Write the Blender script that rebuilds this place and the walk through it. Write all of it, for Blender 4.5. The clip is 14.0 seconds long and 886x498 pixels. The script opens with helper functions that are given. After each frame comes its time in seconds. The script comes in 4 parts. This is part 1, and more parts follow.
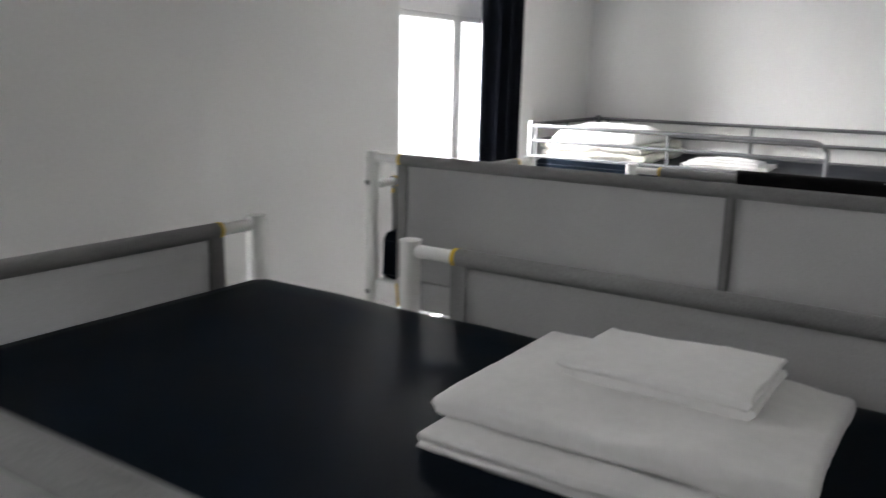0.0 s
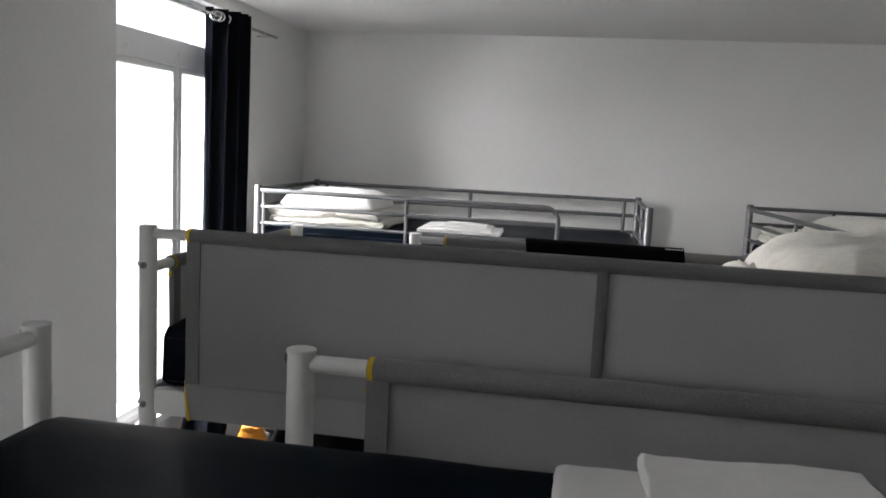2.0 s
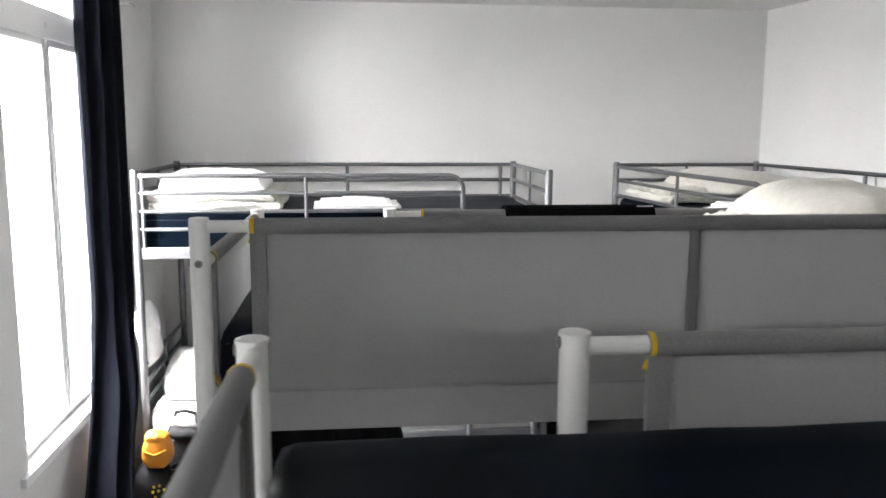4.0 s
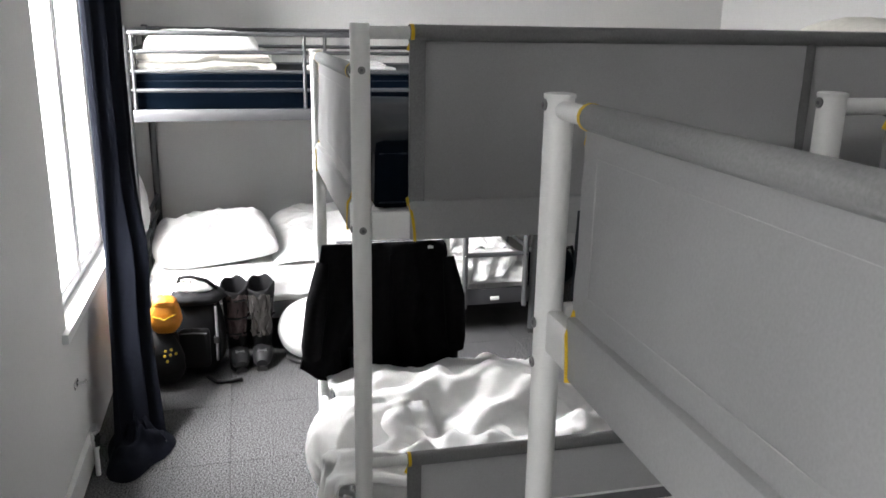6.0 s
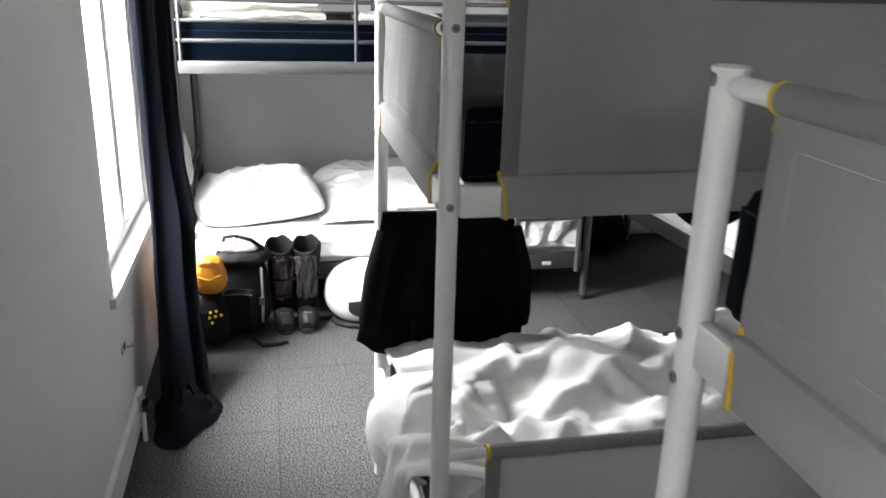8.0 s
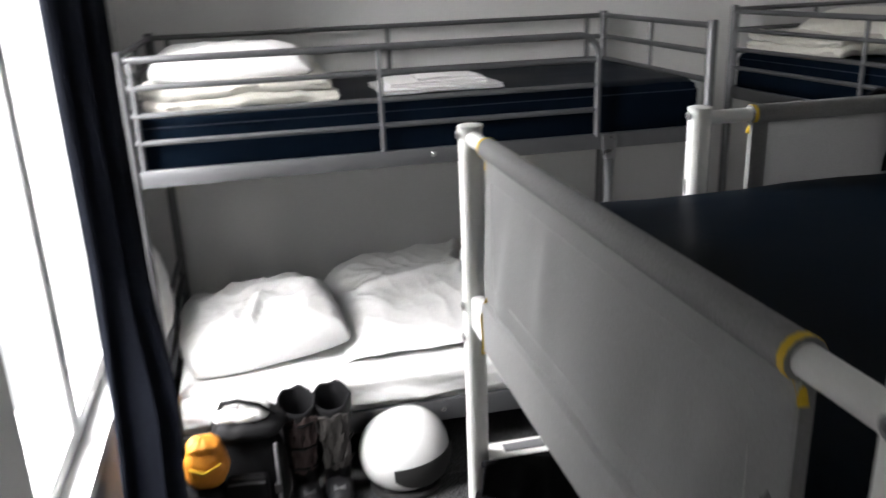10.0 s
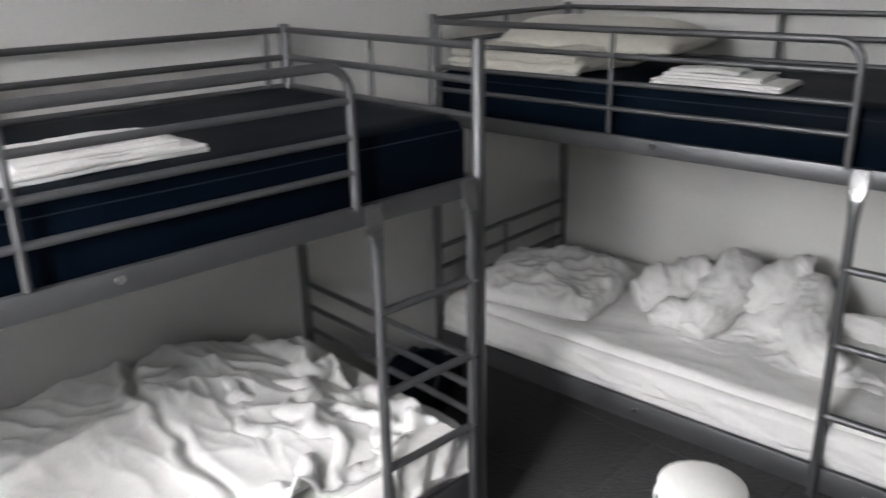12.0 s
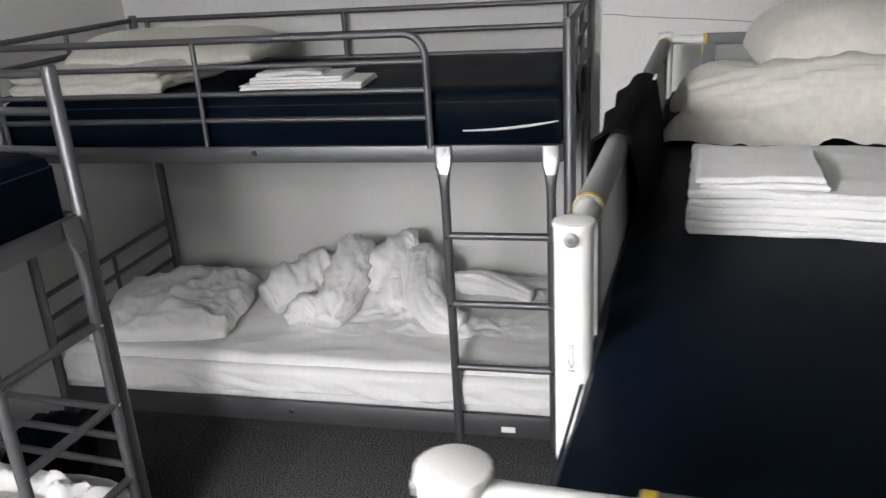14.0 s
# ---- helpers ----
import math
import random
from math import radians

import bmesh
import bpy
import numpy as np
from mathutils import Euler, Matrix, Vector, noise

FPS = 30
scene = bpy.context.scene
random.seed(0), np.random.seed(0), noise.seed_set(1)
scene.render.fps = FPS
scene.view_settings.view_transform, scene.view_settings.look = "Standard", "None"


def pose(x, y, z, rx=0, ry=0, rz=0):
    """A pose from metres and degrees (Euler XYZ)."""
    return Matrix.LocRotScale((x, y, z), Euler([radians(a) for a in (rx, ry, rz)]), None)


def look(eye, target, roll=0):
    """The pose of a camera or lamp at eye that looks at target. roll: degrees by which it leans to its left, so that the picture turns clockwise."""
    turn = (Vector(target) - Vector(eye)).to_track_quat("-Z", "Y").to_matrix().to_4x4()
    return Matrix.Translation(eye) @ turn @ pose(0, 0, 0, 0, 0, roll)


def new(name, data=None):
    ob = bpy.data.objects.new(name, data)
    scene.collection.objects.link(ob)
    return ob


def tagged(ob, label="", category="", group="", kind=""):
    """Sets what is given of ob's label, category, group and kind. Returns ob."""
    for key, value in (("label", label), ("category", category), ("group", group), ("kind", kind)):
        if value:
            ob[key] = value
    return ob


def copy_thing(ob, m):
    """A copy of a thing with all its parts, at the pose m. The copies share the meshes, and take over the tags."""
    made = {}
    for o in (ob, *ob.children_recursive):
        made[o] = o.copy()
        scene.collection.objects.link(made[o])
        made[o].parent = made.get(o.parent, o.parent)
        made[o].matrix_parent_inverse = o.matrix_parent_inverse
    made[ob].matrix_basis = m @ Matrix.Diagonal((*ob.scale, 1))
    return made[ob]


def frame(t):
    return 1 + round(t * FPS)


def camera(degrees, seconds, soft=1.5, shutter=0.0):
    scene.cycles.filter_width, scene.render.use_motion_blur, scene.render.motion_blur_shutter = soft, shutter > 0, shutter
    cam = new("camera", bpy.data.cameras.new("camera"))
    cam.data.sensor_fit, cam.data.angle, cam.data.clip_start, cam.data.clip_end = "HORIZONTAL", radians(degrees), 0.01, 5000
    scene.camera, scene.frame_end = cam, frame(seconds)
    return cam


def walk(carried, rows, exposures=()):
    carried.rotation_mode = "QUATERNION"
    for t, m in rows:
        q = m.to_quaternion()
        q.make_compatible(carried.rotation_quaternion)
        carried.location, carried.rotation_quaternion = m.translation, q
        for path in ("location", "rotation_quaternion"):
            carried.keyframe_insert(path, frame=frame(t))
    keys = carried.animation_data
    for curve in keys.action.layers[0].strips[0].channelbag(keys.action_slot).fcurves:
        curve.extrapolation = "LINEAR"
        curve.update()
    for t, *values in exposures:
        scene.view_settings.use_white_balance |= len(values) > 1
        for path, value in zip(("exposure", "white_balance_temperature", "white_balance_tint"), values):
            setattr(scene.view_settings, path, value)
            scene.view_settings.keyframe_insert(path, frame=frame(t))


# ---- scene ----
cam = camera(57.0, 14.0, shutter=0.4)
PATH = [
    (0, (1.077, 0.575, 1.884), (-0.008, 2.200, 1.459), 1.2),
    (0.5, (0.970, 0.694, 1.887), (0.143, 2.473, 1.495), 2.3),
    (1, (0.788, 0.682, 1.904), (0.148, 2.540, 1.535), 2.0),
    (1.5, (0.635, 0.681, 1.877), (0.175, 2.597, 1.534), 2.2),
    (2, (0.568, 0.723, 1.865), (0.228, 2.678, 1.616), 2.8),
    (2.2, (0.537, 0.746, 1.864), (0.223, 2.708, 1.630), 2.9),
    (4.5, (-0.318, 0.778, 1.817), (0.052, 2.717, 1.498), 0.4),
    (5, (-0.506, 0.749, 1.774), (-0.036, 2.663, 1.434), 0.8),
    (5.5, (-0.605, 0.772, 1.704), (-0.126, 2.660, 1.251), 0.7),
    (6, (-0.640, 0.776, 1.661), (-0.178, 2.646, 1.124), 1.0),
    (6.5, (-0.649, 0.789, 1.651), (-0.193, 2.646, 1.066), 0.9),
    (7, (-0.668, 0.803, 1.640), (-0.228, 2.653, 1.021), 1.1),
    (7.5, (-0.699, 0.834, 1.644), (-0.287, 2.684, 1.004), 1.5),
    (9.8, (-0.770, 1.982, 1.801), (-0.431, 3.835, 1.134), 0.6),
    (10, (-0.749, 2.096, 1.811), (-0.339, 3.945, 1.170), -2.2),
    (10.5, (-0.728, 2.411, 1.828), (0.046, 4.136, 1.176), -0.3),
    (11, (-0.774, 2.685, 1.834), (0.208, 4.301, 1.181), -1.9),
    (11.5, (-0.747, 2.988, 1.805), (0.270, 4.583, 1.155), -2.9),
    (12, (-0.730, 3.226, 1.818), (0.547, 4.613, 1.149), -1.2),
    (12.5, (-0.736, 3.351, 1.820), (0.883, 4.306, 1.137), -1.0),
    (13, (-0.759, 3.386, 1.833), (0.979, 4.088, 1.135), -1.3),
    (13.5, (-0.766, 3.365, 1.836), (1.008, 3.970, 1.137), -2.8),
    (14, (-0.762, 3.268, 1.837), (1.013, 3.870, 1.138), -3.6),
]
EXPOSURE = [(0, 1.02), (1, 0.58), (2, 0.3), (4.5, 1.37), (5.5, 0.88), (6.5, 0.64), (7.5, 0.7), (10, -0.1), (11, -0.14), (12, -0.08), (14, 0.02)]
walk(cam, [(t, look(eye, target, roll)) for t, eye, target, roll in PATH], EXPOSURE)

WX = lambda y: -1.278      # inner face of the window wall
YN, YS, XE, XA, YP, ZC = 5.845, -0.35, 1.862, 2.50, 3.60, 2.56
AL = lambda y: XA + 0.091 * (YN - y)      # inner face of the recess wall, slightly askew

# ---- world and light ----
world = bpy.data.worlds.new("overcast_sky")
scene.world = world
world.use_nodes = True
wn = world.node_tree.nodes
sky = wn.new("ShaderNodeTexSky")
sky.sky_type, sky.sun_disc = "NISHITA", False
sky.sun_elevation, sky.sun_rotation = radians(42), radians(250)
world.node_tree.links.new(sky.outputs[0], wn["Background"].inputs[0])
wn["Background"].inputs[1].default_value = 0.12
sun = new("sun", bpy.data.lights.new("sun", "SUN"))
sun.data.energy, sun.data.angle, sun.data.color = 0.8, radians(20), (1.0, 0.97, 0.93)
sun.matrix_world = look((-8, 6, 8), (0, 4, 0))
# skylight slanting in through the two window openings: the one that is passed and an unseen twin behind the first bed,
# added to brighten the near side
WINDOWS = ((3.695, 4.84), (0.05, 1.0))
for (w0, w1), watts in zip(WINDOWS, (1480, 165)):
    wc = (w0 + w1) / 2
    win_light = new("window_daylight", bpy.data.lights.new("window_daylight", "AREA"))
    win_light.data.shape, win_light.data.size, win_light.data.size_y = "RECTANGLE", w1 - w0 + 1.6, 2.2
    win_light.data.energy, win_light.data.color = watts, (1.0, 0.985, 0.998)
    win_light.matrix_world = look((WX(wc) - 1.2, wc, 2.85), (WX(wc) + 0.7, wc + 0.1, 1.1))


# ---- materials ----
def material(name, colour, rough=0.6, metal=0.0, vary=0.08, scale=6.0, fine=120.0, bump=0.1, dist=0.002, spec=0.5, stain=None, sheen=0.0, per_piece=0.0, edge=0.18):
    """Principled surface whose colour wanders at two scales, with fine relief."""
    m = bpy.data.materials.new(name)
    m.use_nodes = True
    nt = m.node_tree
    b = nt.nodes["Principled BSDF"]
    b.inputs["Roughness"].default_value, b.inputs["Metallic"].default_value = rough, metal
    b.inputs["Specular IOR Level"].default_value = spec
    b.inputs["Sheen Weight"].default_value = sheen
    co = nt.nodes.new("ShaderNodeTexCoord")

    def nz(s, detail):
        n = nt.nodes.new("ShaderNodeTexNoise")
        n.inputs["Scale"].default_value, n.inputs["Detail"].default_value = s, detail
        nt.links.new(co.outputs["Object"], n.inputs["Vector"])
        return n

    big, small = nz(scale, 4), nz(fine, 3)
    mix = nt.nodes.new("ShaderNodeMath")
    mix.operation = "MULTIPLY_ADD"
    nt.links.new(small.outputs[0], mix.inputs[0])
    mix.inputs[1].default_value = 0.5
    half = nt.nodes.new("ShaderNodeMath")
    half.operation = "MULTIPLY"
    half.inputs[1].default_value = 0.5
    nt.links.new(big.outputs[0], half.inputs[0])
    nt.links.new(half.outputs[0], mix.inputs[2])
    last = mix.outputs[0]
    if per_piece:
        info = nt.nodes.new("ShaderNodeObjectInfo")
        add = nt.nodes.new("ShaderNodeMath")
        add.operation = "MULTIPLY_ADD"
        add.inputs[1].default_value = per_piece
        nt.links.new(info.outputs["Random"], add.inputs[0])
        nt.links.new(last, add.inputs[2])
        last = add.outputs[0]
    ramp = nt.nodes.new("ShaderNodeValToRGB")
    c = np.array(colour)
    dark = np.array(stain) if stain else c * (1 - 2.2 * vary)
    ramp.color_ramp.elements[0].position, ramp.color_ramp.elements[1].position = 0.5 - edge, 0.5 + edge
    ramp.color_ramp.elements[0].color = (*dark, 1)
    ramp.color_ramp.elements[1].color = (*np.minimum(c * (1 + vary), 0.95), 1)
    nt.links.new(last, ramp.inputs[0])
    nt.links.new(ramp.outputs[0], b.inputs["Base Color"])
    if bump:
        bp = nt.nodes.new("ShaderNodeBump")
        bp.inputs["Strength"].default_value, bp.inputs["Distance"].default_value = bump, dist
        nt.links.new(mix.outputs[0], bp.inputs["Height"])
        nt.links.new(bp.outputs[0], b.inputs["Normal"])
    rg = nt.nodes.new("ShaderNodeMath")
    rg.operation = "MULTIPLY_ADD"
    rg.inputs[1].default_value, rg.inputs[2].default_value = 0.2, rough - 0.1
    nt.links.new(big.outputs[0], rg.inputs[0])
    nt.links.new(rg.outputs[0], b.inputs["Roughness"])
    return m


def weave(name, colour, rough=0.8, pitch=420.0, vary=0.08, sheen=0.1, strength=0.25, thin=0.0, fine=60.0):
    """Woven cloth: two crossed thread waves over a slow wander of colour."""
    m = material(name, colour, rough, 0, vary, 3.0, fine, 0.0, spec=0.25, sheen=sheen)
    nt = m.node_tree
    co = nt.nodes.new("ShaderNodeTexCoord")
    hs = []
    for axis in ("X", "Y", "Z"):
        w = nt.nodes.new("ShaderNodeTexWave")
        w.bands_direction = axis
        w.inputs["Scale"].default_value = pitch / 1.6
        w.inputs["Distortion"].default_value = 0.6
        nt.links.new(co.outputs["Object"], w.inputs["Vector"])
        hs.append(w)
    total = hs[0].outputs["Fac"]
    for w in hs[1:]:
        add = nt.nodes.new("ShaderNodeMath")
        nt.links.new(total, add.inputs[0])
        nt.links.new(w.outputs["Fac"], add.inputs[1])
        total = add.outputs[0]
    bp = nt.nodes.new("ShaderNodeBump")
    bp.inputs["Strength"].default_value, bp.inputs["Distance"].default_value = strength, 0.001
    nt.links.new(total, bp.inputs["Height"])
    nt.links.new(bp.outputs[0], nt.nodes["Principled BSDF"].inputs["Normal"])
    if thin:
        # light from behind glows through a thin cloth
        tr, mx = nt.nodes.new("ShaderNodeBsdfTranslucent"), nt.nodes.new("ShaderNodeMixShader")
        tr.inputs[0].default_value = (*colour, 1)
        mx.inputs[0].default_value = thin
        nt.links.new(nt.nodes["Principled BSDF"].outputs[0], mx.inputs[1])
        nt.links.new(tr.outputs[0], mx.inputs[2])
        nt.links.new(mx.outputs[0], nt.nodes["Material Output"].inputs[0])
    return m


M_WALL = material("wall_paint", (0.69, 0.687, 0.676), 0.7, vary=0.03, scale=1.6, fine=90, bump=0.12, dist=0.0015)
M_CEIL = material("ceiling_paint", (0.70, 0.696, 0.683), 0.8, vary=0.02, scale=1.2, fine=70, bump=0.08)
M_TRIM = material("white_gloss_paint", (0.8, 0.8, 0.79), 0.35, vary=0.03, scale=9, fine=160, bump=0.05)
M_UPVC = material("white_window_frame", (0.8, 0.8, 0.8), 0.3, vary=0.02, scale=8, fine=100, bump=0.03)
M_CARPET = material("grey_carpet_tile", (0.095, 0.095, 0.097), 0.95, vary=0.46, scale=150, fine=330, bump=0.3, dist=0.002, spec=0.08, per_piece=0.012, edge=0.08)
M_POST = material("white_powder_coat", (0.83, 0.83, 0.81), 0.38, vary=0.025, scale=14, fine=300, bump=0.04, dist=0.0005)
M_MESH = weave("grey_mesh_fabric", (0.56, 0.563, 0.562), 0.75, 520, 0.11, 0.1, 0.35, 0.48, 330)
M_HEM = weave("double_mesh_hem", (0.23, 0.23, 0.23), 0.8, 420, 0.12, 0.1, 0.3, 0.0, 300)
M_YELLOW = weave("yellow_piping", (0.75, 0.5, 0.03), 0.7, 400, 0.08)
M_STEEL = material("silver_grey_lacquer", (0.165, 0.168, 0.174), 0.47, 0.8, vary=0.06, scale=12, fine=260, bump=0.04, dist=0.0005)
M_THREAD = weave("pale_grey_thread", (0.55, 0.55, 0.545), 0.8, 400, 0.05)
M_BOLT = material("satin_steel_bolt", (0.26, 0.26, 0.26), 0.45, 0.4, vary=0.08, scale=30, fine=200, bump=0.03)
M_CHROME = material("bright_steel", (0.62, 0.62, 0.62), 0.25, 1.0, vary=0.05, scale=20, fine=200, bump=0.03)
M_NAVY = material("navy_vinyl", (0.0030, 0.0064, 0.0125), 0.42, vary=0.22, scale=3.5, fine=500, bump=0.12, dist=0.0008, spec=0.02)
M_PIPING = material("navy_seam", (0.007, 0.012, 0.025), 0.6, vary=0.2, bump=0.1)
M_LINEN = weave("white_cotton", (0.79, 0.785, 0.778), 0.85, 700, 0.03, 0.15, 0.12)
M_CREAM = weave("off_white_duvet", (0.66, 0.64, 0.58), 0.88, 600, 0.06, 0.15, 0.15)
M_CURTAIN = weave("dark_blue_grey_curtain", (0.0070, 0.0082, 0.0125), 0.9, 500, 0.12, 0.0, 0.2)
M_BLACK = weave("black_cloth", (0.006, 0.006, 0.007), 0.95, 380, 0.2, 0.0, 0.3)
M_CURTAIN.node_tree.nodes["Principled BSDF"].inputs["Specular IOR Level"].default_value = 0.05
M_BLACK.node_tree.nodes["Principled BSDF"].inputs["Specular IOR Level"].default_value = 0.06
# ladder steel made paler, standing in for the window's reflection on flat heads
M_GLINT = material("glint_bright_steel", (0.27, 0.27, 0.275), 0.3, 0.9, vary=0.1, scale=30, fine=200, bump=0.05)
M_NYLON = material("black_nylon", (0.006, 0.006, 0.007), 0.65, vary=0.3, scale=18, fine=420, bump=0.3, dist=0.001, spec=0.18)
M_GREYPAD = material("grey_rubber", (0.14, 0.14, 0.145), 0.85, vary=0.1, bump=0.3)
M_ORANGE = material("orange_nylon", (0.72, 0.27, 0.025), 0.55, vary=0.12, scale=16, fine=300, bump=0.25, dist=0.001)
M_BROWN = material("brown_suede", (0.034, 0.020, 0.019), 0.85, vary=0.25, scale=22, fine=300, bump=0.4)
M_TAUPE = material("taupe_cloth", (0.026, 0.023, 0.021), 0.85, vary=0.2, scale=22, fine=300, bump=0.4)
M_LEATHER = material("dark_grey_leather", (0.028, 0.028, 0.030), 0.5, spec=0.3, vary=0.25, scale=25, fine=300, bump=0.3)
M_SHELL = material("white_helmet_shell", (0.78, 0.78, 0.77), 0.18, vary=0.02, bump=0.01)
M_BINBAG = material("black_plastic_film", (0.01, 0.01, 0.011), 0.18, vary=0.2, scale=30, fine=200, bump=0.2)
M_MARK = material("grey_print", (0.22, 0.22, 0.22), 0.6, vary=0.05, bump=0)
M_DARK = material("dark_gap", (0.02, 0.02, 0.02), 0.8, vary=0.2)


def glass(name):
    """A thin clear pane: see-through, with a faint mirror gloss."""
    m = bpy.data.materials.new(name)
    m.use_nodes = True
    nt = m.node_tree
    nt.nodes.clear()
    tr, gl, mx, o = (nt.nodes.new("ShaderNode" + k) for k in ("BsdfTransparent", "BsdfGlossy", "MixShader", "OutputMaterial"))
    gl.inputs["Roughness"].default_value = 0.02
    mx.inputs[0].default_value = 0.05
    nt.links.new(tr.outputs[0], mx.inputs[1])
    nt.links.new(gl.outputs[0], mx.inputs[2])
    nt.links.new(mx.outputs[0], o.inputs[0])
    return m


M_GLASS = glass("window_glass")


def glow(name, colour, strength):
    m = bpy.data.materials.new(name)
    m.use_nodes = True
    nt = m.node_tree
    nt.nodes.clear()
    e, o = nt.nodes.new("ShaderNodeEmission"), nt.nodes.new("ShaderNodeOutputMaterial")
    e.inputs[0].default_value, e.inputs[1].default_value = (*colour, 1), strength
    nt.links.new(e.outputs[0], o.inputs[0])
    return m


SOFT = (M_LINEN, M_CREAM, M_CURTAIN, M_BLACK, M_ORANGE, M_NYLON)      # cloth, shaded smooth throughout


# ---- mesh helpers ----
def part(name, bm, mat, parent=None, label="", smooth=True):
    """Links a bmesh as one mesh object, under parent if there is one."""
    me = bpy.data.meshes.new(name)
    bmesh.ops.recalc_face_normals(bm, faces=bm.faces)
    bm.to_mesh(me)
    bm.free()
    me.materials.append(mat)
    if smooth:
        me.shade_smooth()
        if mat not in SOFT:
            me.set_sharp_from_angle(angle=radians(38))
    ob = new(name, me)
    ob.parent = parent
    if label:
        tagged(ob, label)
    return ob


def thing(name, x, y, z, label, category, group="", rz=0, kind=""):
    ob = new(name)
    ob.empty_display_size = 0.1
    ob.matrix_basis = pose(x, y, z, 0, 0, rz)
    return tagged(ob, label, category, group, kind)


def tube(pts, r, seg=12, bm=None, cap=True):
    """A round tube of radius r (or one radius a point) along pts."""
    bm = bm or bmesh.new()
    pts = [Vector(p) for p in pts]
    rs = r if isinstance(r, (list, tuple)) else [r] * len(pts)
    up, rings = None, []
    for i, p in enumerate(pts):
        a, b = pts[max(i - 1, 0)], pts[min(i + 1, len(pts) - 1)]
        d = (b - a).normalized()
        if up is None:
            up = d.orthogonal().normalized()
        up = (up - d * up.dot(d)).normalized()
        side = d.cross(up)
        rings.append([bm.verts.new(p + rs[i] * (math.cos(2 * math.pi * k / seg) * up + math.sin(2 * math.pi * k / seg) * side)) for k in range(seg)])
    for q, w in zip(rings, rings[1:]):
        for k in range(seg):
            bm.faces.new((q[k], q[(k + 1) % seg], w[(k + 1) % seg], w[k]))
    if cap:
        bm.faces.new(rings[0]), bm.faces.new(rings[-1])
    return bm


def box(x0, x1, y0, y1, z0, z1, bevel=0.004, seg=2, bm=None):
    """A box with rounded edges."""
    own = bmesh.new()
    bmesh.ops.create_cube(own, size=1)
    for v in own.verts:
        v.co = Vector(((x0 + x1) / 2 + v.co.x * (x1 - x0), (y0 + y1) / 2 + v.co.y * (y1 - y0), (z0 + z1) / 2 + v.co.z * (z1 - z0)))
    if bevel:
        bmesh.ops.bevel(own, geom=own.edges[:], offset=bevel, segments=seg, affect="EDGES", profile=0.5)
    if bm is None:
        return own
    me = bpy.data.meshes.new("tmp")
    own.to_mesh(me)
    own.free()
    bm.from_mesh(me)
    bpy.data.meshes.remove(me)
    return bm


def disc(p, axis, r, h, seg=16):
    """A short cylinder from p along axis with a rounded rim."""
    p, a = Vector(p), Vector(axis).normalized()
    return tube([p, p + a * h * 0.8, p + a * h], [r, r, r * 0.85], seg)


def prism(corners, z0, z1):
    """A slab over a ground outline."""
    bm = bmesh.new()
    lo = [bm.verts.new((x, y, z0)) for x, y in corners]
    hi = [bm.verts.new((x, y, z1)) for x, y in corners]
    n = len(corners)
    bm.faces.new(lo), bm.faces.new(hi)
    for i in range(n):
        bm.faces.new((lo[i], lo[(i + 1) % n], hi[(i + 1) % n], hi[i]))
    return bm


def surface(fn, nu, nv, thick=0.0):
    """A sheet fn(u, v) -> point for u, v in 0..1, given a thickness along its normals."""
    bm = bmesh.new()
    g = [[bm.verts.new(fn(i / nu, j / nv)) for j in range(nv + 1)] for i in range(nu + 1)]
    for i in range(nu):
        for j in range(nv):
            bm.faces.new((g[i][j], g[i + 1][j], g[i + 1][j + 1], g[i][j + 1]))
    if thick:
        bmesh.ops.recalc_face_normals(bm, faces=bm.faces)
        bmesh.ops.solidify(bm, geom=bm.faces[:], thickness=thick)
    return bm


def fbm(x, y, z, octaves=4):
    return noise.fractal(Vector((x, y, z)), 0.9, 2.1, octaves)


def ridge(x, y, z, octaves=3):
    """Creases: narrow ridges of folded cloth, 0..1."""
    a, s, out = 1.0, 1.0, 0.0
    for k in range(octaves):
        out += a * (1 - abs(noise.noise(Vector((x * s, y * s, z + 7.3 * k))))) ** 3
        a, s = a * 0.5, s * 1.9
    return out / 1.75


def pleat(x, y, seed, along=2.2, across=6.5):
    """Patches of long, sharp creases lying in one wandering direction, about -0.4..0.6."""
    a = seed * 2.4
    wx, wy = x + 0.09 * noise.noise(Vector((x * 3.1, y * 3.1, seed))), y + 0.09 * noise.noise(Vector((x * 3.1, y * 3.1, seed + 5)))
    u, v = wx * math.cos(a) + wy * math.sin(a), wy * math.cos(a) - wx * math.sin(a)
    patch = min(max(0.6 + 1.3 * noise.noise(Vector((x * 2.6, y * 2.6, seed + 9))), 0.1), 1)
    return patch * ((1 - abs(noise.noise(Vector((u * along, v * across, seed + 3.7))))) ** 3 - 0.4)


# ---- the room ----
def outer(y):
    return WX(y) - 0.30


